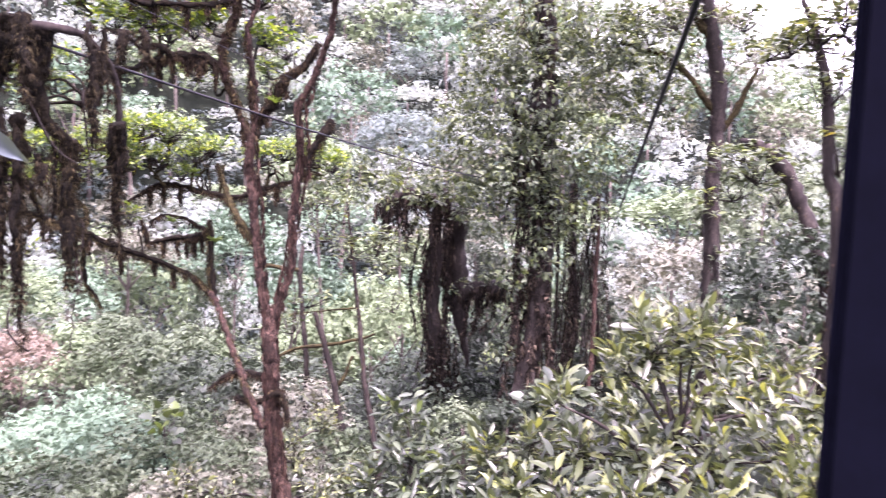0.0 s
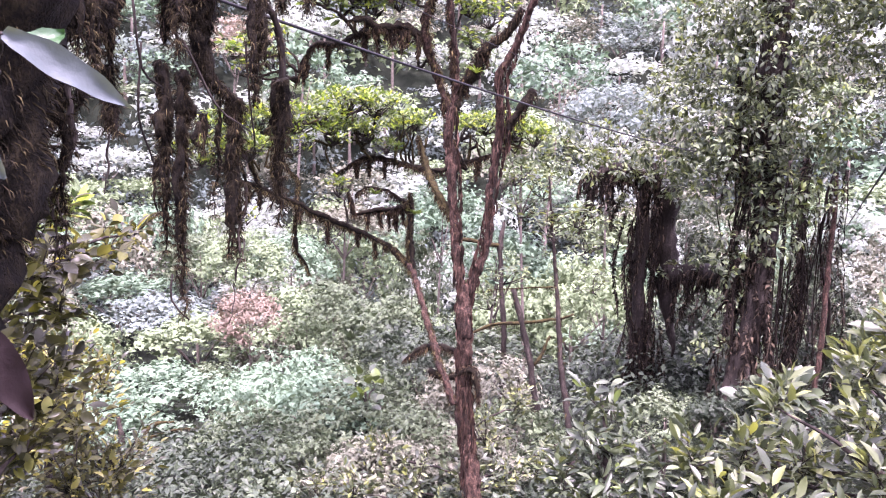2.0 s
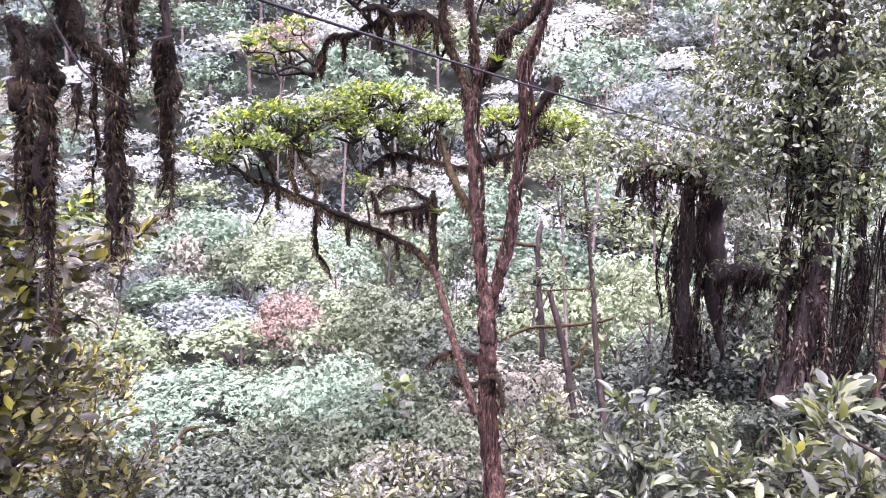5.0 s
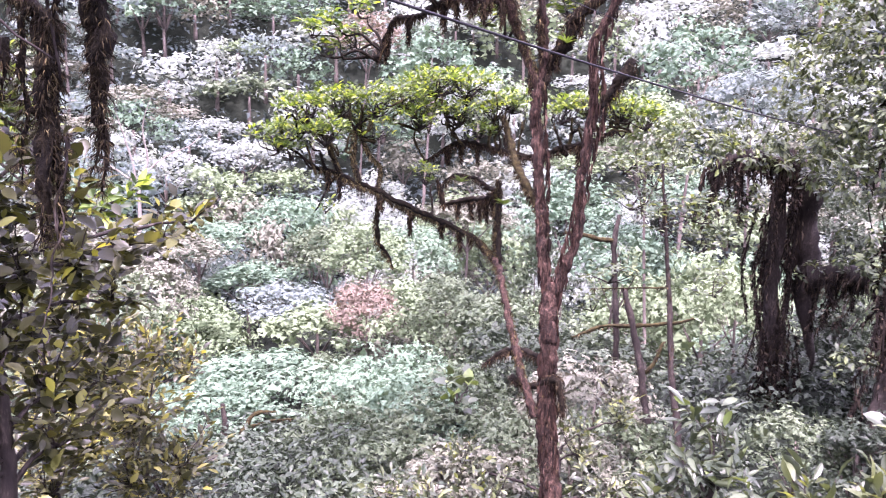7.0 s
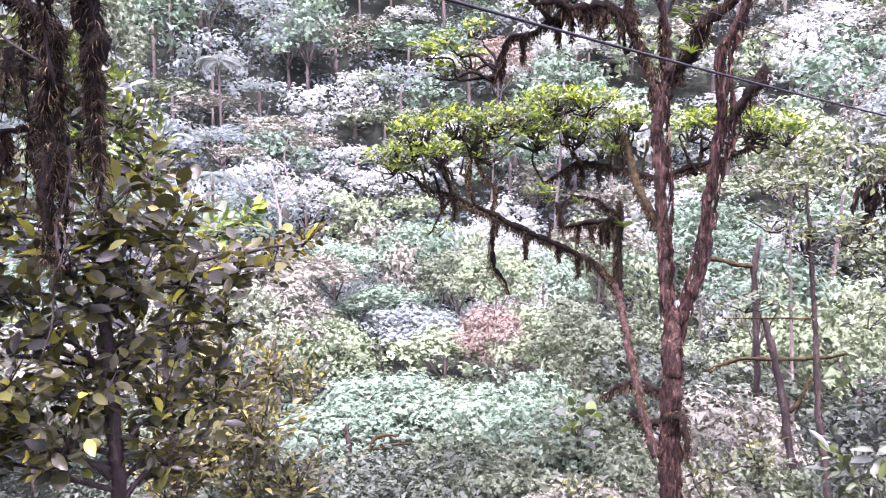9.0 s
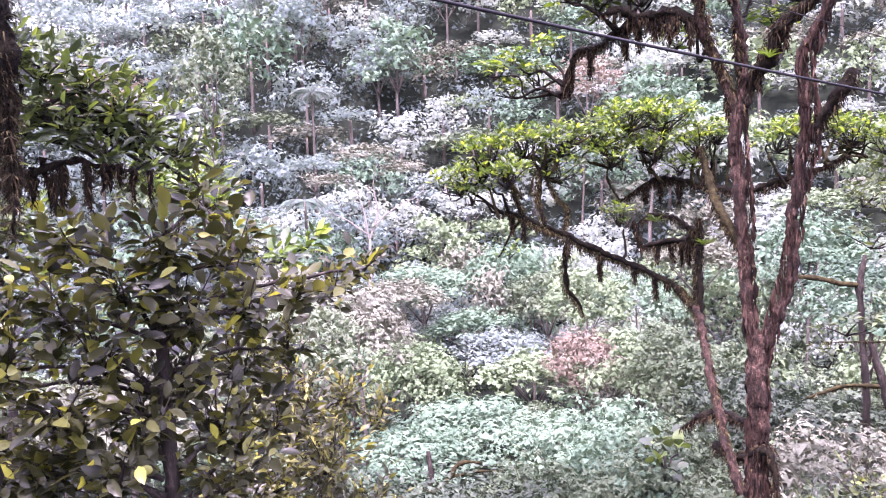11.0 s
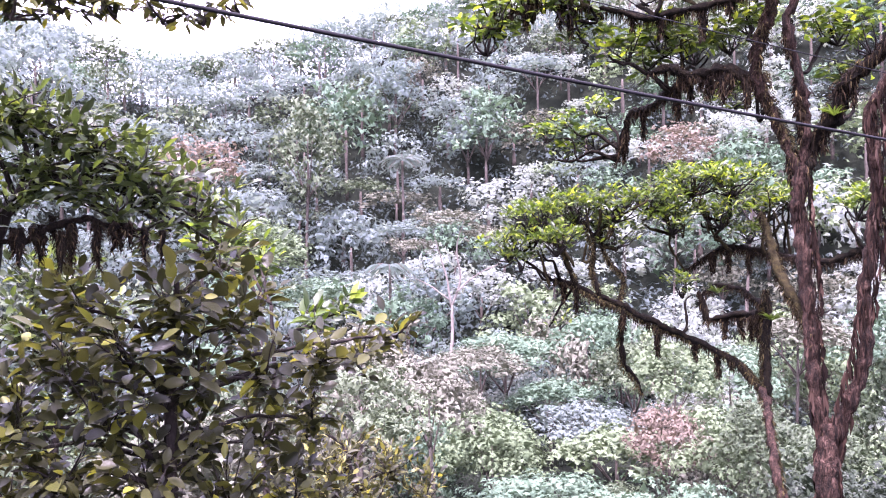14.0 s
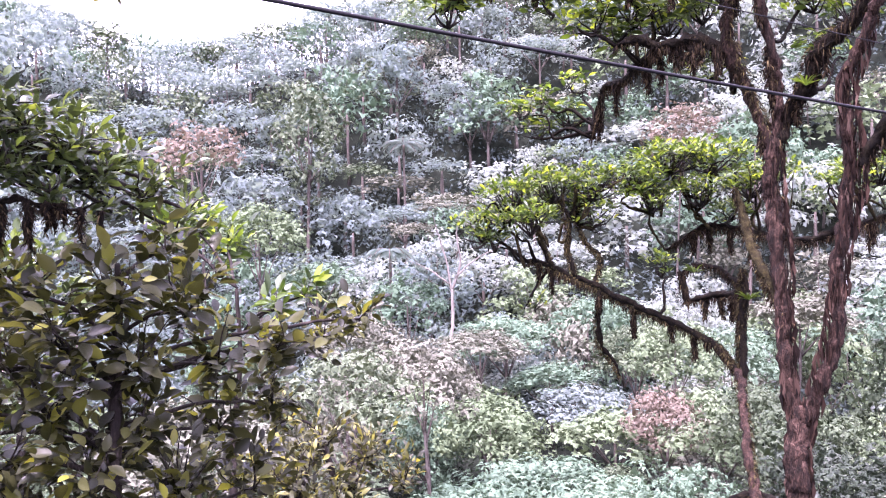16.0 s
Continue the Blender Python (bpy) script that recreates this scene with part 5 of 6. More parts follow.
# ---------------------------------------------------------------- the vine-draped trees
def drape(parent, name, line, width, count, mat, r, length=0.5, label=""):
    """Dead leaves and roots hanging down round a column."""
    s = spline(line, 0.05)
    k = r.integers(0, len(s), count)
    a = r.uniform(0, 6.28, count)
    rad = s[k, 3] * (0.85 + 0.5 * r.random(count)) + 0.02
    base = s[k, :3] + np.stack([np.cos(a) * rad, np.sin(a) * rad, np.zeros(count)], 1)
    axis = np.stack([np.cos(a) * 0.08, np.sin(a) * 0.08, -np.ones(count)], 1) + r.normal(0, 0.13, (count, 3))
    face = np.stack([np.cos(a), np.sin(a), np.full(count, 0.3)], 1) + r.normal(0, 0.3, (count, 3))
    v, f = leaves(base, axis, face, length * (0.4 + 0.9 * r.random(count)), width, "chip")
    return tagged(part(name, under(parent, raw_mesh(name, v, f)), mat, parent, label), kind="stuff")


def ivy(parent, blobs, per, length, mat, r, label=""):
    """Overlapping drooping leaves over rounded masses (x, y, z, rx, rz)."""
    pieces = []
    for x, y, z, rx, rz in blobs:
        n = int(per * rx * (rx + rz))
        d = ball(n, r)
        base = np.array((x, y, z)) + d * np.array((rx, rx, rz)) * (0.62 + 0.5 * r.random((n, 1)))
        knot = ball(max(6, n // 14), r)
        near = np.argmax(d @ knot.T, 1)
        base += (knot[near] * (rx, rx, rz) * (0.9 + 0.25 * r.random((len(knot), 1)))[near] + (x, y, z) - base) * 0.55
        axis = (d - knot[near]) * 3 + d * 0.5 + np.array((0, 0, -0.35)) + r.normal(0, 0.45, (n, 3))
        face = d * 0.5 + np.array((0, 0, 0.9)) + r.normal(0, 0.27, (n, 3))
        pieces.append(leaves(base, axis, face, length * (0.55 + 0.8 * r.random(n)), 0.52, "chip" if n % 2 else "leaf"))
    return tagged(part("ivy", under(parent, raw_mesh("ivy", *join(pieces), True)), mat, parent, label), kind="stuff")


def ropes(parent, line, count, r, reach=1.0, label=""):
    """Tangled hanging vines: thin ropes round a column, ragged with dead leaves."""
    q = spline(line, 0.1)
    low, high = q[:, 2].min(), q[:, 2].max()
    pieces = []
    for n in range(count):
        a, u = r.uniform(0, 6.28), r.random() ** 0.6
        i = r.integers(0, len(q))
        top, size = q[i], q[i, 3]
        x, y = top[0] + size * u * reach * np.cos(a), top[1] + size * u * reach * np.sin(a)
        long = min(r.uniform(0.6, 2.6), top[2] - low + 0.2) if high - low > 1.5 else r.uniform(0.3, 1.1)
        if long < 0.3:
            continue
        rope = [(x, y, top[2], 0.012), (x + r.normal(0, 0.09), y + r.normal(0, 0.09), top[2] - long * 0.5, 0.018), (x + r.normal(0, 0.12), y + r.normal(0, 0.12), top[2] - long, 0.008)]
        wood(parent, "vine_rope", [rope], VINE, 4, 0.3, 0.2, 0.015)
        pieces.append(hairs(rope, int(60 * long), 0.2, r, 0.45, 0.009))
        pieces.append(hairs(rope, int(60 * long), 0.1, r, 2.2, 0.018))
    tagged(part("vine_fringe", under(parent, raw_mesh("vine_fringe", *join(pieces))), DEAD, parent, label), kind="stuff")


r = np.random.default_rng(12)
COLUMN = [(*(1.31, 14.17, -5.22), 0.5), (*(1.41, 14.52, -4.07), 0.42), (*(1.51, 14.84, -2.50), 0.4), (*(1.51, 14.99, -0.71), 0.42), (*(1.44, 14.91, 1.21), 0.45), (*(1.36, 14.57, 3.16), 0.35), (*(1.30, 14.06, 4.79), 0.2)]
vx, vy = COLUMN[0][:2]
vined = thing("vine_covered_tree", (vx, vy, float(ground_z(vx, vy))), "massive old tree wrapped in ivy and hanging roots", "tree")
core = [(vx, vy, vined.location.z - 0.3, 0.4)] + [(x, y, z, q * 0.5) for x, y, z, q in COLUMN]
wood(vined, "trunk", [core], BARK_DARK, 12, 0.2, 0.14, 0.02)
drape(vined, "dead_leaves", [(x, y, z, q * 0.7) for x, y, z, q in COLUMN], 0.1, 1400, DEAD, r, 0.2, "hanging grey-brown dead leaves")
ropes(vined, COLUMN[:5], 62, r, 1.1, "ragged brown hanging vines")
IVY_TOP = [(*(3.21, 14.96, 1.75), 0.9, 0.5), (*(3.82, 15.13, 1.19), 0.7, 0.5), (*(2.70, 14.75, 2.19), 0.8, 0.5), (*(3.60, 15.01, 2.31), 0.9, 0.5), (*(0.42, 14.57, 0.34), 1.0, 0.75), (*(-0.00, 14.56, -0.35), 0.7, 0.5), (*(1.09, 14.63, 1.10), 1.1, 0.9), (*(1.75, 14.66, 1.54), 1.1, 0.9), (*(1.00, 14.40, -0.14), 0.9, 0.6), (*(1.84, 14.57, 0.24), 0.9, 0.7), (*(2.52, 14.91, 0.44), 0.9, 0.9), (*(1.25, 14.72, 2.49), 1.2, 0.9), (*(2.06, 14.81, 2.89), 1.2, 0.9), (*(0.67, 15.02, 1.92), 0.8, 0.6), (*(0.59, 14.98, -1.04), 0.7, 0.5), (*(2.20, 14.85, -0.88), 0.6, 0.7), (*(1.68, 14.58, -0.98), 0.45, 0.6), (*(0.09, 14.92, 0.76), 0.6, 0.5), (*(1.83, 14.49, -1.93), 0.4, 0.4), (*(1.05, 14.48, -2.18), 0.35, 0.4)]
ivy(vined, IVY_TOP, 720, 0.115, L_IVY, r, "thick mantle of grey-green ivy")
STRINGS = []
for n in range(13):
    top = np.array((2.40, 16.34, -0.72)) + (r.uniform(-0.75, 0.75), r.uniform(-0.5, 0.7), r.uniform(-0.2, 0.3))
    low = float(ground_z(*top[:2]))
    q = 0.009 + 0.035 * r.random() ** 3
    STRINGS.append([(*top, q), (top[0] + r.normal(0, 0.1), top[1] + 0.05, top[2] * 0.7 + low * 0.3, q), (top[0] + r.normal(0, 0.14), top[1], top[2] * 0.35 + low * 0.65, q * 1.1), (top[0] - 0.15 + r.normal(0, 0.08), top[1], low - 0.1, q * 1.2)])
    wood(vined, "hanging_root", STRINGS[-1:], VINE, 5, 0.2, 0.25, 0.03)
fringe(vined, "vine_fringe", STRINGS, 90, 0.2, DEAD, r, 1.3, 0.009)
SCRAPS = [(*(np.array(COLUMN[k][:3]) + r.normal(0, 0.45, 3)), r.uniform(0.16, 0.3), r.uniform(0.2, 0.4)) for k in (0, 1, 1, 1, 2, 2, 2, 2, 2, 3, 3, 3, 3, 3, 4)]
ivy(vined, SCRAPS, 520, 0.11, L_IVY, r, "scattered ivy on the lower trunk")
ROOTS = []
for n in range(28):
    p = np.array((1.53, 15.58, -1.04)) + np.array((r.normal(0, 0.55) + 0.3, r.normal(0, 0.5), r.uniform(-0.8, 0.6)))
    d = r.uniform(1.0, 3.6)
    ROOTS.append([(*p, 0.014), (p[0] + r.normal(0, 0.06), p[1], p[2] - d * 0.5, 0.014), (p[0] + r.normal(0, 0.1), p[1], max(p[2] - d, vined.location.z), 0.01)])
for line in ROOTS:
    wood(vined, "aerial_root", [line], VINE, 4, 0.3, 0.1, 0.01)
LIMB = [(*(0.01, 16.55, -3.02), 0.18), (*(0.55, 16.40, -2.86), 0.16), (*(1.08, 15.81, -2.77), 0.18), (*(1.53, 15.05, -2.43), 0.2)]
wood(vined, "limb", [LIMB], BARK_DARK, 9, 0.15, 0.15)
drape(vined, "dead_leaves", [(x, y, z - 0.1, q) for x, y, z, q in LIMB], 0.04, 200, DEAD, r, 0.3)
ropes(vined, LIMB, 22, r, 1.2)
fringe(vined, "vine_fringe", [LIMB], 420, 0.3, DEAD, r, 0.7, 0.012)
ivy(vined, [(p[0], p[1], p[2] + 0.12, 0.3, 0.2) for p in LIMB], 420, 0.1, L_IVY, r)

COLUMN2 = [(*(-0.23, 15.88, -6.21), 0.2), (*(-0.37, 16.30, -4.91), 0.27), (*(-0.61, 16.63, -3.43), 0.46), (*(-0.60, 16.81, -2.24), 0.5), (*(-0.57, 16.89, -1.29), 0.35), (*(-0.55, 16.92, -0.70), 0.15)]
vx, vy = COLUMN2[0][:2]
vined2 = thing("vine_covered_tree", (vx, vy, float(ground_z(vx, vy))), "broken dead trunk draped in brown hanging vines", "tree")
wood(vined2, "trunk", [[(vx, vy, vined2.location.z - 0.3, 0.3)] + [(x, y, z, q * 0.3) for x, y, z, q in COLUMN2]], BARK_DARK, 10, 0.2, 0.15, 0.02)
wood(vined2, "trunk", [[(*(0.14, 16.68, -4.82), 0.02), (*(0.06, 16.82, -4.25), 0.1), (*(-0.04, 16.98, -3.44), 0.2), (*(-0.17, 17.13, -2.37), 0.25), (*(-0.31, 17.11, -1.35), 0.25), (*(-0.44, 17.02, -0.94), 0.15)]], BARK_DARK, 10, 0.15, 0.15, 0.02, "dark bare broken stem")
drape(vined2, "dead_leaves", [(x, y, z, q * 0.5) for x, y, z, q in COLUMN2], 0.1, 900, DEAD, r, 0.2, "hanging brown dead vine leaves")
ropes(vined2, COLUMN2, 52, r, 1.1, "ragged brown hanging vines")
ARCH = [(*(-0.59, 16.90, -1.06), 0.3), (*(-1.12, 16.44, -0.82), 0.3), (*(-1.50, 15.98, -0.88), 0.25), (*(-1.75, 15.61, -1.27), 0.12)]
wood(vined2, "limb", [[(x, y, z, q * 0.35) for x, y, z, q in ARCH]], BARK_DARK, 8, 0.15, 0.15)
drape(vined2, "dead_leaves", ARCH, 0.05, 350, DEAD, r, 0.3)
ropes(vined2, ARCH, 22, r, 1.1)
ivy(vined2, [(*(-0.68, 16.50, -0.70), 0.7, 0.4), (*(-1.29, 16.02, -0.71), 0.6, 0.35), (*(-2.00, 15.59, -0.72), 0.7, 0.4), (*(-2.73, 15.73, -0.51), 0.7, 0.35), (*(-1.79, 16.14, -0.14), 0.6, 0.3), (*(-0.11, 16.54, -1.03), 0.5, 0.35), (*(-1.65, 15.87, -2.09), 0.5, 0.4), (*(-1.13, 16.09, -1.73), 0.35, 0.4)], 560, 0.12, L_IVY, r, "light green climbing leaves")

slim_tree("thin bare red-brown trunk leaning beside the vine-covered tree", [[(*(2.694, 14.659, -4.809), 0.055), (*(2.749, 14.966, -3.702), 0.052), (*(2.782, 15.275, -2.53), 0.05), (*(2.812, 15.553, -1.541), 0.045), (*(2.825, 15.687, -0.736), 0.035)]], [], 0.1, L_IVY, BARK_RED, 10, False)

# ---------------------------------------------------------------- trees on the clearing's far side
slim_tree("tall dark slender forest tree with few leaves", [[(*(5.01, 14.79, -3.93), 0.17), (*(5.02, 15.11, -2.15), 0.16), (*(4.98, 15.23, -0.13), 0.15), (*(4.95, 15.17, 1.20), 0.15), (*(4.76, 15.04, 2.47), 0.14), (*(4.41, 14.85, 3.69), 0.1), (*(4.04, 14.52, 5.01), 0.08)],
    [(*(4.94, 15.19, 0.98), 0.07), (*(4.42, 15.04, 1.61), 0.06), (*(3.78, 14.90, 2.06), 0.06), (*(3.01, 14.89, 2.26), 0.03)], [(*(5.02, 15.20, 0.54), 0.06), (*(5.29, 15.10, 0.98), 0.07), (*(5.44, 15.01, 1.41), 0.05), (*(5.64, 14.90, 1.83), 0.03)], [(*(4.77, 15.05, 2.37), 0.09), (*(4.46, 15.05, 2.79), 0.09), (*(4.19, 14.97, 3.41), 0.06)]],
    [(*(3.52, 14.78, 2.41), 0.5, 0.25), (*(3.03, 14.92, 2.00), 0.5, 0.3), (*(3.08, 14.79, 2.73), 0.5, 0.3), (*(5.46, 14.89, 2.25), 0.4, 0.25), (*(4.81, 15.05, -1.02), 0.3, 0.5), (*(5.06, 14.92, -1.90), 0.25, 0.4), (*(4.23, 14.72, 4.27), 1.0, 0.5), (*(4.02, 14.77, 1.14), 0.4, 0.2), (*(4.02, 14.74, 2.73), 0.6, 0.3), (*(5.30, 14.84, 2.76), 0.5, 0.3), (*(5.02, 15.09, 1.73), 0.35, 0.3), (*(4.88, 14.60, -2.98), 0.3, 0.5)], 0.15, L_IVY, BARK_DARK, 20)
slim_tree("leaning dark trunk with a leafy bent crown", [[(*(6.27, 12.52, -2.51), 0.12), (*(6.07, 12.74, -1.41), 0.13), (*(5.86, 12.86, -0.77), 0.13), (*(5.60, 12.96, -0.21), 0.14), (*(5.23, 13.07, 0.24), 0.12), (*(4.88, 13.17, 0.35), 0.06)]],
    [(*(5.17, 13.10, -0.03), 0.7, 0.4), (*(4.84, 13.20, -0.33), 0.6, 0.4), (*(5.62, 13.27, -0.40), 0.5, 0.4), (*(4.98, 13.15, 0.16), 0.6, 0.2)], 0.15, L_IVY, BARK_DARK, 18)
slim_tree("tall leafy tree with a pale sparse crown", [[(*(4.85, 8.92, -1.21), 0.08), (*(4.74, 9.01, -0.15), 0.07), (*(4.62, 9.00, 0.76), 0.06), (*(4.42, 8.98, 1.40), 0.04), (*(4.26, 8.96, 1.77), 0.03)]],
    [(*(4.65, 8.98, 0.89), 0.4, 0.4), (*(4.47, 8.96, 1.40), 0.5, 0.2), (*(4.27, 9.26, 1.31), 0.4, 0.15), (*(4.83, 8.97, 0.12), 0.3, 0.4), (*(4.28, 10.10, 1.38), 0.4, 0.15), (*(4.71, 8.83, 1.62), 0.5, 0.3)], 0.13, L_RIGHT, BARK_DARK, 34)

# ---------------------------------------------------------------- shrubs
def bush(name, label, stem, blobs, tips, per_tip, leaf, width, foliage, seed, rise=0.35, droop=0.1, flat=0.6, bark=None):
    rr = np.random.default_rng(seed)
    x, y = stem[0][:2]
    foot = float(ground_z(x, y))
    root = thing(name, (x, y, foot), label, "shrub" if name == "shrub" else "tree")
    trunk = [(x, y, foot - 0.2, stem[0][3] * 1.15)] + stem
    wood(root, "trunk", [trunk], bark or BARK_DARK, 9, 0.1, 0.1)
    line = spline(trunk, 0.1)
    limbs = []
    for bx, by, bz, rx, rz in blobs:
        at = line[np.argmin(np.linalg.norm(line[:, :3] - (bx, by, bz - 0.35 - 0.3 * rx), axis=1))]
        end = np.array((bx, by, bz - rz * 0.8))
        mid = (at[:3] + end) / 2 + (0, 0, 0.08)
        limbs.append([(*at[:3], max(0.012, at[3] * 0.45)), (*mid, 0.018), (*end, 0.012)])
    for limb in limbs:
        wood(root, "limb", [limb], bark or BARK_DARK, 6, 0.12, 0.12, 0.01)
    (v, f), tw = boughs(blobs, tips, per_tip, leaf, width, rr, droop, 0.32, "round" if leaf > 0.13 and foliage not in (L_CROWN, L_RIGHT) else "leaf")
    part("foliage", under(root, raw_mesh("foliage", v, f, True)), foliage, root)
    wood(root, "branching", tw, bark or BARK_DARK, 3, 0.25, 0.1)
    return root


DARK_BUSH = [(*(-4.40, 4.33, -0.82), 0.42, 0.3), (*(-4.54, 4.86, -0.98), 0.42, 0.3), (*(-4.45, 4.02, -1.14), 0.45, 0.32), (*(-4.51, 4.52, -1.36), 0.45, 0.32), (*(-4.80, 5.19, -1.45), 0.45, 0.3), (*(-5.00, 5.75, -1.47), 0.4, 0.24), (*(-5.07, 6.27, -1.49), 0.36, 0.2), (*(-5.10, 6.67, -1.36), 0.28, 0.14),
    (*(-4.72, 3.91, -1.62), 0.48, 0.34), (*(-4.73, 4.49, -1.92), 0.48, 0.34), (*(-5.20, 5.28, -2.06), 0.48, 0.34), (*(-5.00, 3.68, -1.33), 0.45, 0.3), (*(-4.79, 3.60, -2.01), 0.48, 0.32), (*(-4.54, 4.14, -2.22), 0.48, 0.32), (*(-4.71, 4.84, -2.43), 0.5, 0.34), (*(-4.59, 4.74, -0.57), 0.32, 0.2), (*(-4.72, 3.76, -0.85), 0.35, 0.2), (*(-4.49, 3.88, -2.57), 0.5, 0.3), (*(-4.50, 4.72, -2.85), 0.5, 0.3), (*(-5.00, 3.33, -1.63), 0.45, 0.32), (*(-5.14, 5.57, -2.67), 0.42, 0.3), (*(-5.31, 5.83, -1.99), 0.4, 0.28), (*(-5.45, 3.327, -2.344), 0.46, 0.32), (*(-5.007, 3.562, -2.515), 0.46, 0.32), (*(-5.825, 3.198, -1.93), 0.46, 0.32), (*(-5.251, 3.399, -2.674), 0.46, 0.32)]
dark_bush = bush("small_tree", "dense small tree with dark glossy oval leaves", [(*(-4.45, 4.24, -2.76), 0.06), (*(-4.59, 4.27, -2.30), 0.055), (*(-4.71, 4.34, -1.72), 0.05), (*(-4.67, 4.38, -1.18), 0.035), (*(-4.49, 4.37, -0.82), 0.02)], DARK_BUSH, 28, 7, 0.17, 0.46, L_BUSH, 41, 0.15, 0.35, 0.4)
YELLOW_BUSH = [(*(-7.97, 7.44, -3.30), 0.55, 0.4), (*(-7.78, 8.14, -3.45), 0.5, 0.35), (*(-7.74, 6.99, -3.62), 0.6, 0.4), (*(-7.64, 7.79, -3.75), 0.55, 0.4), (*(-7.40, 7.47, -4.23), 0.6, 0.4), (*(-7.51, 6.28, -3.50), 0.5, 0.4), (*(-7.60, 8.58, -3.89), 0.45, 0.35), (*(-7.89, 6.91, -2.82), 0.45, 0.3), (*(-6.493, 6.563, -3.222), 0.6, 0.45), (*(-6.116, 6.72, -3.606), 0.6, 0.45), (*(-6.387, 6.173, -3.764), 0.6, 0.45), (*(-5.997, 6.45, -4.176), 0.6, 0.45), (*(-6.439, 5.717, -4.144), 0.6, 0.45), (*(-5.748, 6.958, -4.161), 0.6, 0.45), (*(-5.652, 6.699, -4.598), 0.6, 0.45)]
bush("shrub", "shrub with small yellowish-green leaves", [(*(-7.54, 7.53, -4.66), 0.06), (*(-7.78, 7.59, -3.98), 0.05), (*(-7.93, 7.51, -3.30), 0.03)], YELLOW_BUSH, 40, 7, 0.13, 0.45, L_OLIVE, 42, 0.3, 0.25)
YOUNG = [(*(-5.74, 6.37, -1.14), 0.2, 0.14), (*(-5.77, 6.05, -1.27), 0.22, 0.14), (*(-7.68, 5.90, -0.35), 0.3, 0.3), (*(-7.59, 5.52, -0.41), 0.3, 0.25), (*(-7.57, 6.21, -0.63), 0.3, 0.2)]
bush("shrub", "young shrub with yellow-green shoots", [(*(-6.45, 5.85, -3.77), 0.04), (*(-6.71, 5.97, -2.86), 0.035), (*(-6.68, 6.05, -1.84), 0.025), (*(-6.76, 6.02, -1.21), 0.02)], YOUNG, 40, 7, 0.2, 0.4, L_CROWN, 48, 0.3, 0.3)
BACK = [(*(-8.74, 3.85, -0.78), 0.5, 0.3), (*(-8.89, 4.30, -0.80), 0.5, 0.3), (*(-8.83, 3.74, -1.32), 0.5, 0.3), (*(-8.72, 4.59, -1.23), 0.5, 0.3), (*(-8.87, 4.10, -1.62), 0.6, 0.4), (*(-8.81, 3.84, -2.27), 0.7, 0.5), (*(-8.95, 3.28, -1.56), 0.7, 0.5), (*(-8.72, 4.57, -2.21), 0.6, 0.4)]
bush("shrub", "fresh green shrub behind the dark tree", [(*(-8.39, 3.94, -3.92), 0.06), (*(-8.66, 3.99, -2.94), 0.05), (*(-8.87, 4.07, -1.62), 0.03)], BACK, 36, 7, 0.16, 0.42, L_BUSHG, 49, 0.3, 0.25)
TOP_LEFT = [(*(-4.39, 3.31, 0.40), 0.36, 0.14), (*(-4.38, 3.55, 0.34), 0.36, 0.14), (*(-4.35, 3.80, 0.24), 0.36, 0.14), (*(-4.43, 4.04, 0.10), 0.34, 0.14), (*(-4.49, 4.29, -0.05), 0.28, 0.12), (*(-4.33, 3.40, 0.10), 0.36, 0.14), (*(-4.31, 3.68, -0.05), 0.36, 0.14), (*(-4.26, 3.26, -0.14), 0.32, 0.14), (*(-4.37, 3.94, -0.19), 0.3, 0.12), (*(-4.42, 3.09, 0.33), 0.4, 0.16), (*(-4.35, 3.02, 0.15), 0.45, 0.2), (*(-4.69, 4.38, -0.32), 0.26, 0.12), (*(-4.47, 3.36, 0.50), 0.36, 0.16), (*(-4.46, 3.60, 0.40), 0.34, 0.16), (*(-4.54, 3.87, 0.29), 0.34, 0.16), (*(-4.60, 4.15, 0.16), 0.32, 0.15), (*(-4.64, 4.46, 0.10), 0.3, 0.15), (*(-4.78, 4.74, -0.08), 0.28, 0.15), (*(-4.92, 5.00, -0.30), 0.26, 0.15), (*(-4.73, 4.61, -0.20), 0.3, 0.15), (*(-4.61, 4.23, -0.13), 0.32, 0.15), (*(-4.74, 4.18, -0.38), 0.3, 0.14), (*(-5.05, 4.94, -0.47), 0.26, 0.14)]
top_left = bush("small_tree", "flat-topped small tree with green leathery leaves", [(*(-4.37, 2.98, -2.23), 0.1), (*(-4.50, 3.03, -1.33), 0.09), (*(-4.49, 3.11, -0.70), 0.08), (*(-4.48, 3.24, -0.32), 0.06), (*(-4.44, 3.45, -0.08), 0.04)], TOP_LEFT, 36, 7, 0.122, 0.4, L_BUSHG, 43, 0.4, 0.15)
TL_LIMBS = [[(*(-4.39, 3.14, -0.51), 0.05), (*(-4.37, 3.40, -0.42), 0.05), (*(-4.38, 3.68, -0.40), 0.045), (*(-4.38, 3.98, -0.38), 0.03), (*(-4.41, 4.26, -0.39), 0.015)]]
wood(top_left, "limb", [[(x, y, z + 0.05 * math.sin(9 * y), q * 0.45) for x, y, z, q in TL_LIMBS[0]]], MOSS, 8, 0.04, 0.35, 0.012)
bough = spline(TL_LIMBS[0], 0.05)
TL_TASSELS = []
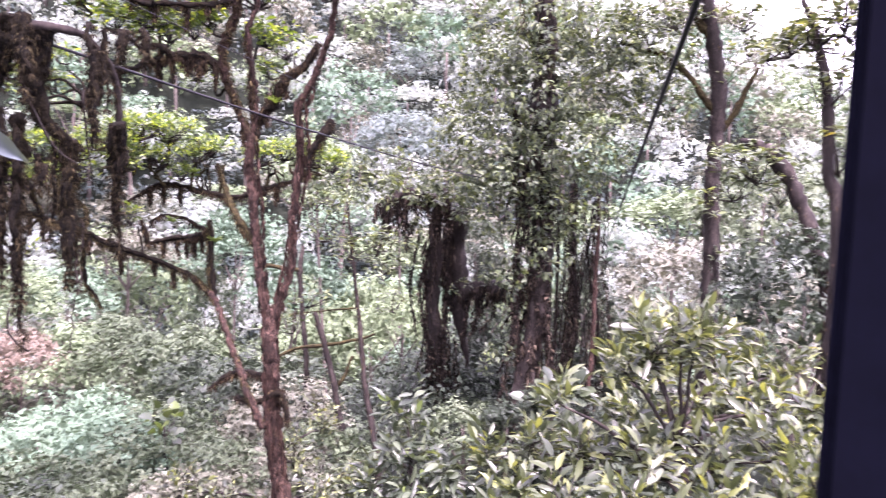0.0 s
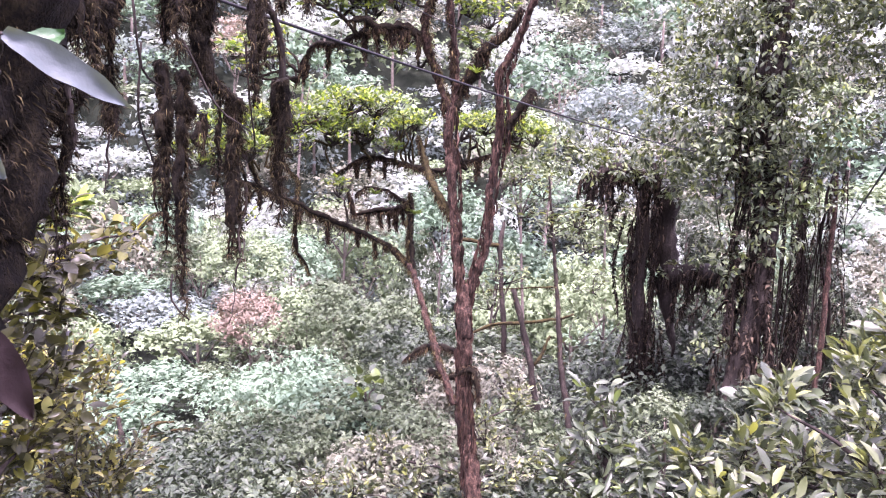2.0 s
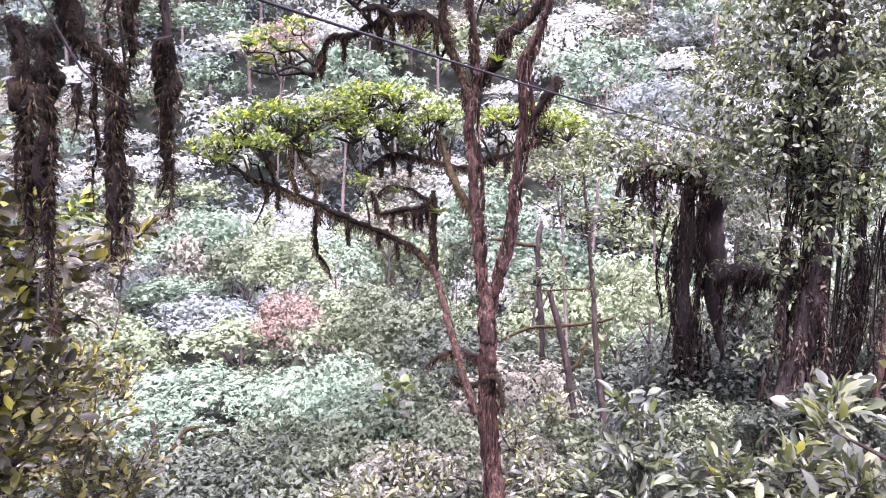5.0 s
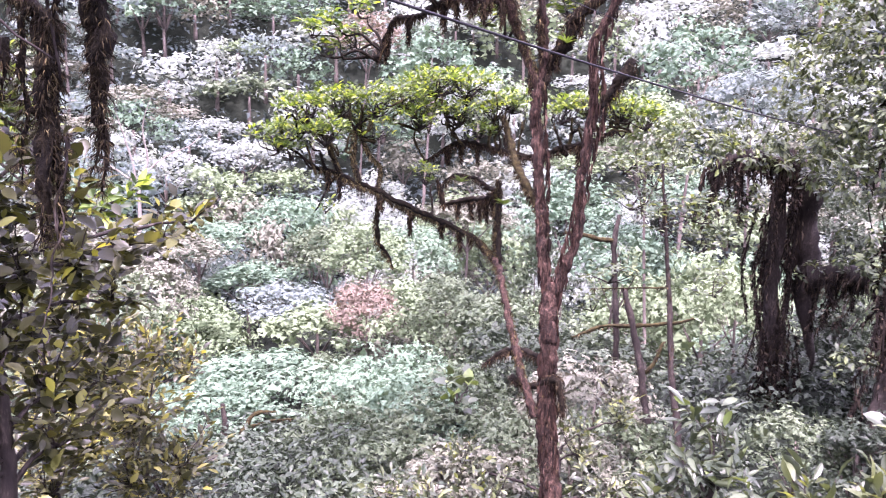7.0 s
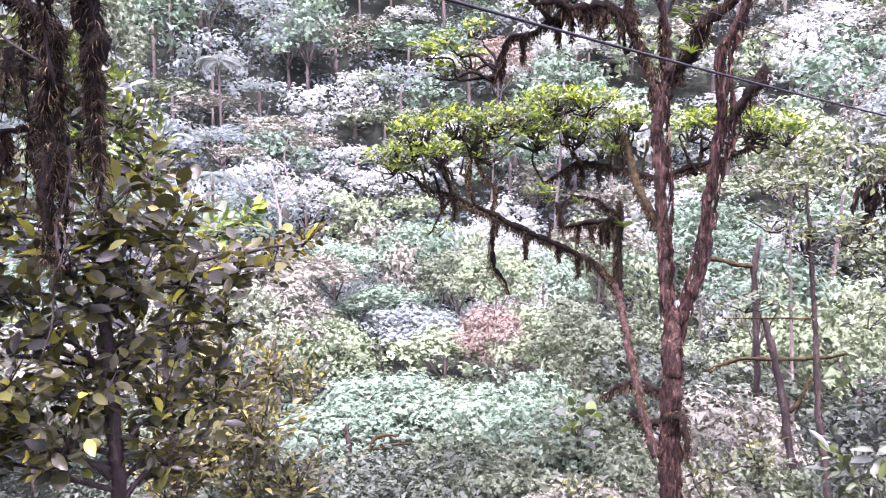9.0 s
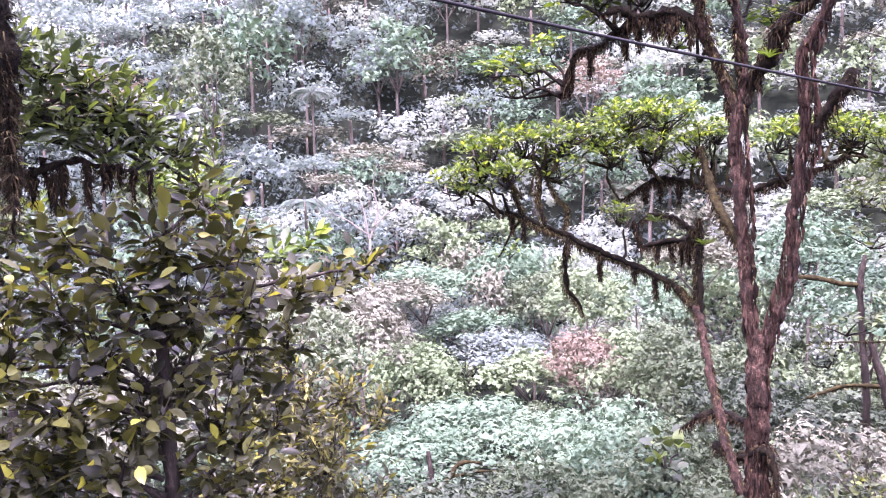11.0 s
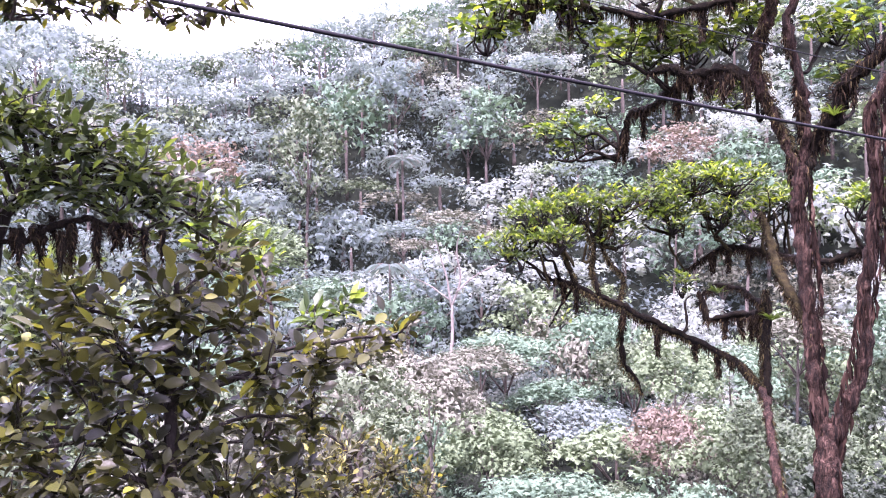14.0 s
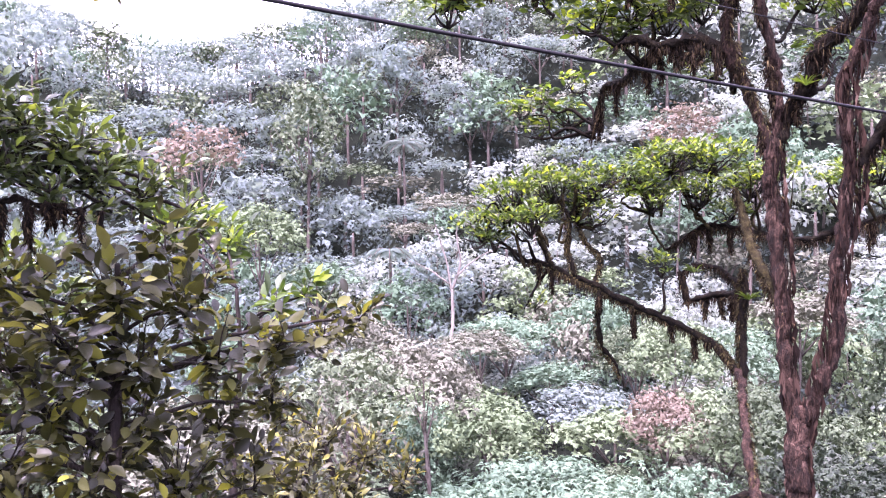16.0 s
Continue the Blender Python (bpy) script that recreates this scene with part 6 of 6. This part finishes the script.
for at in bough[r.integers(0, len(bough), 26)]:
    x, y, z = at[:3] + r.normal(0, 0.03, 3)
    d = r.uniform(0.06, 0.3)
    TL_TASSELS.append([(x, y, z, 0.025), (x + r.normal(0, 0.012), y + r.normal(0, 0.012), z - d * 0.5, 0.022), (x, y, z - d, 0.005)])
for line in TL_TASSELS:
    wood(top_left, "moss_tassel", [line], MOSS, 6, 0.04, 0.3, 0.005)
fringe(top_left, "moss", TL_TASSELS, 500, 0.06, HAIR, r, 0.8, 0.003, "shaggy moss under the limb")
OVERHANG = [(*(-3.96, 3.25, 0.97), 0.3, 0.1), (*(-3.91, 3.53, 1.03), 0.3, 0.1), (*(-3.86, 3.83, 1.03), 0.26, 0.09), (*(-3.79, 4.13, 1.04), 0.24, 0.1), (*(-3.72, 4.37, 1.02), 0.2, 0.08), (*(-3.63, 4.58, 1.09), 0.16, 0.06), (*(-3.86, 3.50, 1.19), 0.5, 0.15), (*(-3.71, 4.15, 1.26), 0.4, 0.12)]
(v, f), tw = sprays(OVERHANG, 44, 6, 0.1, 0.42, r, 0.0, 0.35)
part("foliage", under(top_left, raw_mesh("foliage", v, f, True)), L_BUSH, top_left, "overhanging leafy twigs")
wood(top_left, "branching", tw, BARK_DARK, 4, 0.25, 0.1)
wood(top_left, "limb", [[(*(-4.49, 3.04, -0.77), 0.06), (*(-4.33, 2.96, 0.32), 0.05), (*(-3.98, 3.08, 0.93), 0.04), (*(-3.89, 3.50, 1.09), 0.03), (*(-3.79, 3.99, 1.13), 0.02), (*(-3.62, 4.58, 1.13), 0.008)]], BARK_DARK, 7, 0.1, 0.1)

RIGHT_BUSH = [(*(2.48, 7.83, -2.78), 0.5, 0.32), (*(3.15, 8.15, -2.65), 0.5, 0.32), (*(3.65, 7.81, -2.58), 0.5, 0.32), (*(1.88, 7.14, -2.89), 0.45, 0.3), (*(2.42, 6.73, -2.88), 0.45, 0.3), (*(3.03, 6.73, -2.78), 0.45, 0.3), (*(3.62, 6.70, -2.62), 0.45, 0.3), (*(1.32, 7.26, -2.97), 0.4, 0.25), (*(0.92, 7.21, -3.10), 0.36, 0.22), (*(1.15, 6.36, -3.08), 0.38, 0.25), (*(1.60, 6.22, -3.10), 0.45, 0.3), (*(2.19, 5.95, -3.03), 0.45, 0.3), (*(2.77, 5.85, -2.95), 0.45, 0.3), (*(3.33, 5.82, -2.85), 0.45, 0.3), (*(3.15, 9.73, -2.66), 0.45, 0.3), (*(2.58, 9.81, -2.78), 0.4, 0.28), (*(3.83, 9.60, -2.51), 0.45, 0.3), (*(3.69, 6.00, -2.61), 0.5, 0.35), (*(4.19, 7.43, -2.44), 0.5, 0.3), (*(4.31, 8.93, -2.40), 0.5, 0.3), (*(1.86, 5.76, -3.31), 0.5, 0.3), (*(2.68, 5.61, -3.27), 0.5, 0.3), (*(1.01, 5.92, -3.31), 0.45, 0.3), (*(2.402, 6.845, -1.783), 0.4, 0.28), (*(2.786, 6.858, -1.697), 0.4, 0.28), (*(2.169, 6.963, -1.988), 0.32, 0.22), (*(2.692, 7.053, -1.601), 0.22, 0.15), (*(2.318, 6.944, -1.64), 0.18, 0.13), (*(1.522, 6.743, -2.31), 0.25, 0.17)]
bush("shrub", "broad-leaved shrub with pale glossy and yellow leaves", [(*(2.67, 5.94, -3.95), 0.07), (*(2.72, 6.37, -3.56), 0.06), (*(2.75, 6.77, -3.15), 0.05), (*(2.84, 7.50, -2.90), 0.03)], RIGHT_BUSH, 38, 7, 0.19, 0.36, L_RIGHT, 44, 0.2, 0.25, 0.7)
LONG_BUSH = [(*(-0.30, 9.61, -3.43), 0.36, 0.32), (*(0.01, 9.50, -3.85), 0.4, 0.32), (*(-0.41, 9.20, -3.89), 0.36, 0.32), (*(-0.09, 8.99, -4.24), 0.45, 0.32), (*(-0.60, 8.88, -4.29), 0.42, 0.3), (*(0.33, 9.12, -4.07), 0.42, 0.3), (*(-0.21, 8.66, -4.67), 0.6, 0.35)]
bush("shrub", "shrub with long drooping dark green leaves", [(*(-0.07, 8.87, -4.95), 0.05), (*(-0.15, 9.17, -4.32), 0.04), (*(-0.26, 9.52, -3.69), 0.025)], LONG_BUSH, 26, 7, 0.24, 0.27, L_LONG, 45, 0.1, 0.5, 0.6)
AROID = [(*(1.99, 12.85, -4.00), 0.4, 0.2), (*(1.69, 12.80, -4.21), 0.35, 0.2), (*(2.30, 12.81, -4.03), 0.35, 0.2)]
bush("shrub", "low dark shrub with broad leaves at the trunk", [(*(2.03, 12.64, -4.64), 0.03), (*(2.00, 12.82, -4.08), 0.02)], AROID, 16, 5, 0.3, 0.6, L_LONG, 46, 0.2, 0.2)
bush("shrub", "low plant with huge broad green leaves", [(*(-4.836, 11.906, -5.583), 0.03), (*(-4.891, 11.997, -4.876), 0.02)], [(*(-5.068, 11.959, -4.657), 0.28, 0.2), (*(-4.82, 12.263, -4.753), 0.28, 0.2), (*(-4.839, 11.898, -4.943), 0.28, 0.2)], 8, 3, 0.26, 0.6, L_BUSHG, 50, 0.2, 0.2)
LOW_MID = [(*(-2.15, 10.62, -4.54), 0.5, 0.4), (*(-1.98, 11.84, -4.37), 0.5, 0.4), (*(-1.64, 9.85, -4.83), 0.5, 0.35), (*(-1.19, 10.23, -4.74), 0.45, 0.35), (*(-1.97, 9.38, -4.86), 0.45, 0.3), (*(-2.75, 9.10, -4.82), 0.5, 0.35), (*(-3.64, 9.86, -4.88), 0.5, 0.35), (*(-3.41, 8.75, -4.88), 0.5, 0.3), (*(-2.20, 8.58, -5.08), 0.6, 0.35), (*(-4.02, 8.89, -5.14), 0.5, 0.3)]
bush("shrub", "shrub with small grey-green and tan leaves", [(*(-2.02, 9.38, -5.91), 0.05), (*(-2.22, 9.89, -5.30), 0.04), (*(-2.39, 10.56, -4.74), 0.02)], LOW_MID, 38, 7, 0.12, 0.42, L_RIGHT, 47, 0.2, 0.3)

# ---------------------------------------------------------------- near mossy limb and its hanging moss
r = np.random.default_rng(77)
OVER = [(*(-1.15, 1.51, 0.38), 0.1), (*(-1.02, 1.81, 0.24), 0.085), (*(-0.87, 2.11, 0.18), 0.05), (*(-0.77, 2.31, 0.11), 0.045), (*(-0.73, 2.37, -0.02), 0.045), (*(-0.72, 2.40, -0.13), 0.042), (*(-0.67, 2.45, -0.20), 0.034), (*(-0.64, 2.48, -0.24), 0.022)]
near_trunk = [(*(-0.856, 0.812, -1.773), 0.2), (*(-0.719, 1.147, -0.948), 0.165), (*(-0.573, 1.282, -0.651), 0.15), (*(-0.521, 1.354, -0.421), 0.15), (*(-0.504, 1.372, -0.188), 0.15), (*(-0.43, 1.359, 0.07), 0.16), (*(-0.349, 1.307, 0.481), 0.12)]
foot = float(ground_z(*near_trunk[0][:2]))
mossy = thing("mossy_tree", (*near_trunk[0][:2], foot), "leaning near tree thickly hung with brown moss", "tree")
line = [(*near_trunk[0][:2], foot - 0.2, 0.22)] + near_trunk
wood(mossy, "trunk", [line], MOSS, 22, 0.04, 0.1, 0.006)
fringe(mossy, "moss", [near_trunk[1:6]], 12000, 0.045, HAIR_NEAR, r, 1.6, 0.0014, "thick shaggy trunk moss")
OVER = [(*near_trunk[5][:3], 0.08)] + [(x, y, z, q * 0.6) for x, y, z, q in OVER[2:]]
wood(mossy, "limb", [OVER], MOSS, 12, 0.04, 0.16, 0.004)
fringe(mossy, "moss", [OVER], 6000, 0.032, HAIR_NEAR, r, 0.8, 0.001)
TWIG = [(*(-0.70, 2.32, 0.18), 0.02), (*(-0.54, 2.37, 0.16), 0.014), (*(-0.48, 2.46, 0.07), 0.012), (*(-0.47, 2.49, -0.02), 0.012), (*(-0.47, 2.50, -0.20), 0.012)]
wood(mossy, "limb", [TWIG], BARK_DARK, 7, 0.04, 0.12, 0.002)
# top, bottom, half width
HANGING = [
    ((-0.82, 2.3, -0.11), (-0.81, 2.29, -0.75), 0.038), ((-0.76, 2.34, -0.13), (-0.74, 2.29, -0.92), 0.036), ((-0.69, 2.43, -0.22), (-0.7, 2.41, -0.62), 0.016), ((-0.64, 2.48, -0.22), (-0.64, 2.44, -0.78), 0.044),
    ((-0.47, 2.5, -0.16), (-0.49, 2.5, -0.65), 0.044), ((-0.47, 2.48, 0.02), (-0.47, 2.5, -0.14), 0.02), ((-0.5, 2.41, 0.11), (-0.53, 2.43, -0.24), 0.034), ((-0.73, 2.4, -0.28), (-0.74, 2.39, -0.39), 0.022),
    ((-0.69, 2.36, 0.18), (-0.73, 2.39, -0.1), 0.075), ((-0.73, 2.26, 0.2), (-0.77, 2.28, -0.05), 0.06), ((-0.69, 1.95, 0.1), (-0.72, 1.97, -0.15), 0.04), ((-0.72, 1.97, -0.15), (-0.74, 1.97, -0.34), 0.028),
    ((-0.73, 1.97, -0.34), (-0.75, 1.94, -0.53), 0.006), ((-0.67, 1.81, 0.11), (-0.71, 1.83, -0.15), 0.095), ((-0.73, 1.8, -0.17), (-0.74, 1.8, -0.32), 0.025), ((-0.86, 2.3, -0.28), (-0.86, 2.29, -0.63), 0.016),
    ((-0.8, 2.32, -0.61), (-0.78, 2.3, -0.84), 0.01), ((-0.63, 2.46, -0.69), (-0.62, 2.39, -1.02), 0.004), ((-0.74, 2.29, -0.91), (-0.73, 2.27, -0.98), 0.01), ((-0.66, 2.46, -0.24), (-0.67, 2.45, -0.54), 0.014),
    ((-0.63, 2.49, -0.52), (-0.62, 2.45, -0.79), 0.012), ((-0.555, 1.748, 0.081), (-0.528, 1.718, -0.179), 0.031), ((-0.561, 1.69, 0.069), (-0.539, 1.666, -0.135), 0.0279), ((-0.569, 2.08, 0.17), (-0.538, 2.049, -0.106), 0.031),
    ((-0.457, 2.286, 0.174), (-0.414, 2.243, -0.209), 0.0217), ((-0.405, 2.303, 0.158), (-0.385, 2.269, -0.11), 0.0186), ((-0.375, 2.37, 0.17), (-0.375, 2.352, 0.052), 0.0248), ((-0.315, 2.393, 0.172), (-0.298, 2.383, 0.067), 0.0248),
    ((-0.468, 1.57, -0.234), (-0.443, 1.519, -0.622), 0.012), ((-0.497, 1.557, -0.248), (-0.455, 1.508, -0.662), 0.012), ((-0.485, 1.567, -0.207), (-0.454, 1.527, -0.542), 0.014), ((-0.49, 1.618, -0.216), (-0.48, 1.607, -0.313), 0.02),
    ((-0.44, 1.686, -0.246), (-0.435, 1.673, -0.345), 0.024), ((-0.505, 2.085, -0.304), (-0.504, 2.073, -0.385), 0.014),
]
for a, b, q in HANGING:
    q *= 0.88
    a, b = np.array(a), np.array(b)
    strings, bundle = (1 if q < 0.02 else 3 if q < 0.05 else 4), []
    for n in range(strings):
        off = np.array((*r.normal(0, q * 0.32, 2), 0)) * (strings > 1)
        end = b + (a - b) * (0 if n == 0 else r.uniform(0.0, 0.35))
        m = max(3, int((a[2] - end[2]) / 0.06))
        w = q * (0.7 if strings == 1 else 0.52)
        bundle.append([(*(a + off + (end - a) * u + r.normal(0, 0.006, 3)), w * r.uniform(0.4, 1.3) * (1.0 if u < 0.45 else 1.0 - (u - 0.45) * 1.5)) for u in np.linspace(0, 1, m + 1)])
    for line in bundle:
        wood(mossy, "moss_strand", [line], MOSS if q > 0.012 else BARK_DARK, 8, 0.02, 0.28, 0.004)
    if q > 0.008:
        fringe(mossy, "strand_fringe", bundle, 1700 + 36000 * q / strings, 0.02 + 0.24 * q, HAIR_NEAR, r, 0.6, 0.0009)
        fringe(mossy, "strand_fringe", bundle, 70, 0.06, HAIR, r, 0.3, 0.0009)
# loose tendrils
TENDRILS = []
for a, b, c in (((-0.66, 2.00, 0.05), (-0.66, 2.03, -0.15), (-0.69, 2.15, -0.20)), ((-0.66, 2.03, -0.07), (-0.68, 2.03, -0.29), (-0.72, 2.13, -0.44)), ((-0.70, 2.26, -0.04), (-0.64, 2.34, -0.24), (-0.55, 2.42, -0.33)), ((-0.79, 2.29, -0.84), (-0.78, 2.27, -0.93), (-0.73, 2.30, -1.00)), ((-0.55, 2.40, -0.03), (-0.55, 2.42, -0.18), (-0.54, 2.43, -0.38)), ((-0.68, 1.72, -0.27), (-0.71, 1.84, -0.25), (-0.73, 1.97, -0.24))):
    TENDRILS.append([(*a, 0.004), (*b, 0.004), (*c, 0.003)])
for line in TENDRILS:
    wood(mossy, "tendril", [line], BARK_DARK, 5, 0.04, 0.1, 0.002)

# big leaves of a climber on the near trunk
def big_leaf(base, tip, face, width, mat, label):
    base, tip = np.array(base), np.array(tip)
    long, cols, rows = np.linalg.norm(tip - base), 9, 14
    axis = (tip - base) / long
    side = unit(np.cross(np.array(face, float), axis))
    up = np.cross(axis, side)
    grid = []
    for i in range(rows + 1):
        u = i / rows
        w = width * long * (np.sin(np.pi * min(1, u * 0.93 + 0.07)) ** 0.7) * (1 - 0.35 * u)
        for j in range(cols):
            k = j / (cols - 1) * 2 - 1
            wave = 0.025 * np.sin(u * 17 + k * 2) * abs(k)
            grid.append(base + axis * (u + 0.02 * abs(k) * (u < 0.2)) * long + side * k * w + up * long * (0.16 * k * k * width * 2 + wave - 0.2 * u * u))
    quads = [(i * cols + j, i * cols + j + 1, (i + 1) * cols + j + 1, (i + 1) * cols + j) for i in range(rows) for j in range(cols - 1)]
    return part("leaf", under(climber, raw_mesh("leaf", np.array(grid), np.array(quads), True)), mat, climber, label)


L_PALE = leaf_material("pale_leaf_underside", [(0.0, (0.022, 0.03, 0.032)), (0.5, (0.04, 0.052, 0.055)), (1.0, (0.064, 0.08, 0.083))], 0.55, 0.2, 0.2, 0, 60)
L_DEEP = leaf_material("deep_green_big_leaf", [(0.0, (0.008, 0.03, 0.01)), (1.0, (0.018, 0.055, 0.016))], 0.35, 0.2, 0.4, 0, 30)
L_WITHER = leaf_material("withered_purple_leaf", [(0.0, (0.004, 0.003, 0.003)), (1.0, (0.018, 0.011, 0.012))], 0.6, 0.1, 0.15, 0, 30)
climber = thing("climbing_plant", near_trunk[3][:3], "climbing plant with large pale leaves on mossy trunk", "climber")
big_leaf((-0.15, 1.14, -0.18), (-0.01, 1.30, -0.29), (-0.15, -0.85, 0.5), 0.14, L_PALE, "large pale leaf underside")
big_leaf((-0.16, 1.20, -0.21), (-0.15, 1.27, -0.15), (0.3, -0.9, 0.3), 0.4, L_DEEP, "deep green leaf")
big_leaf((-0.15, 1.06, -0.32), (-0.12, 1.10, -0.43), (0.2, -0.9, 0.5), 0.26, L_PALE, "large pale leaf")
big_leaf((-0.17, 1.07, -0.67), (-0.11, 1.13, -0.87), (0.5, -0.7, 0.6), 0.2, L_WITHER, "withered purple-brown leaf")
STALKS = [[(*near_trunk[4][:3], 0.006), (*(-0.28, 1.22, -0.24), 0.006), (*(-0.15, 1.14, -0.18), 0.004)], [(*near_trunk[3][:3], 0.006), (*(-0.15, 1.06, -0.32), 0.004)], [(*near_trunk[3][:3], 0.006), (*(-0.17, 1.07, -0.67), 0.004)]]
for line in STALKS:
    wood(climber, "stalk", [line], BARK_DARK, 6, 0.05, 0.1)

# ---------------------------------------------------------------- cables and the cabin post
def cable_line(name, label, x5, z5, dx, dz, sag, thick, y0=-14, y1=32):
    pts = [(x5 + dx * (y - 5), y, z5 + dz * (y - 5) + sag * (y - 5) ** 2, thick) for y in np.linspace(y0, y1, 24)]
    ob = part(name, tubes_mesh(name, [pts], 8, 0.5, 0.0), CABLE)
    tagged(ob, label, "cable")


cable_line("cable", "black taut steel cable sagging across the valley", -0.946, 0.114, 0.1529, -0.079, 0.0022, 0.008)
cable_line("cable", "thin black wire above the steel cable", -1.25, 0.62, 0.1529, -0.079, 0.0022, 0.003)
cable_line("cable", "taut overhead steel cable running along the valley", 1.746, -0.605, 0.1164, -0.12, 0.0, 0.0042)

bm = bmesh.new()
a, b = Vector((1.28, 0.25, -0.07)), Vector((1.26, 0.20, -0.61))
way = (a - b).normalized()
turn = way.to_track_quat("Z", "Y").to_matrix().to_4x4()
bmesh.ops.create_cube(bm, size=1, matrix=Matrix.Translation((a + b) / 2) @ turn @ Matrix.Diagonal((0.05, 0.05, (a - b).length, 1)))
bmesh.ops.bevel(bm, geom=bm.edges[:], offset=0.008, segments=3, affect="EDGES")
me = bpy.data.meshes.new("cabin_post")
bm.to_mesh(me)
bm.free()
tagged(part("cabin_post", me, POST), "dark navy painted steel post of the cable cabin", "post")
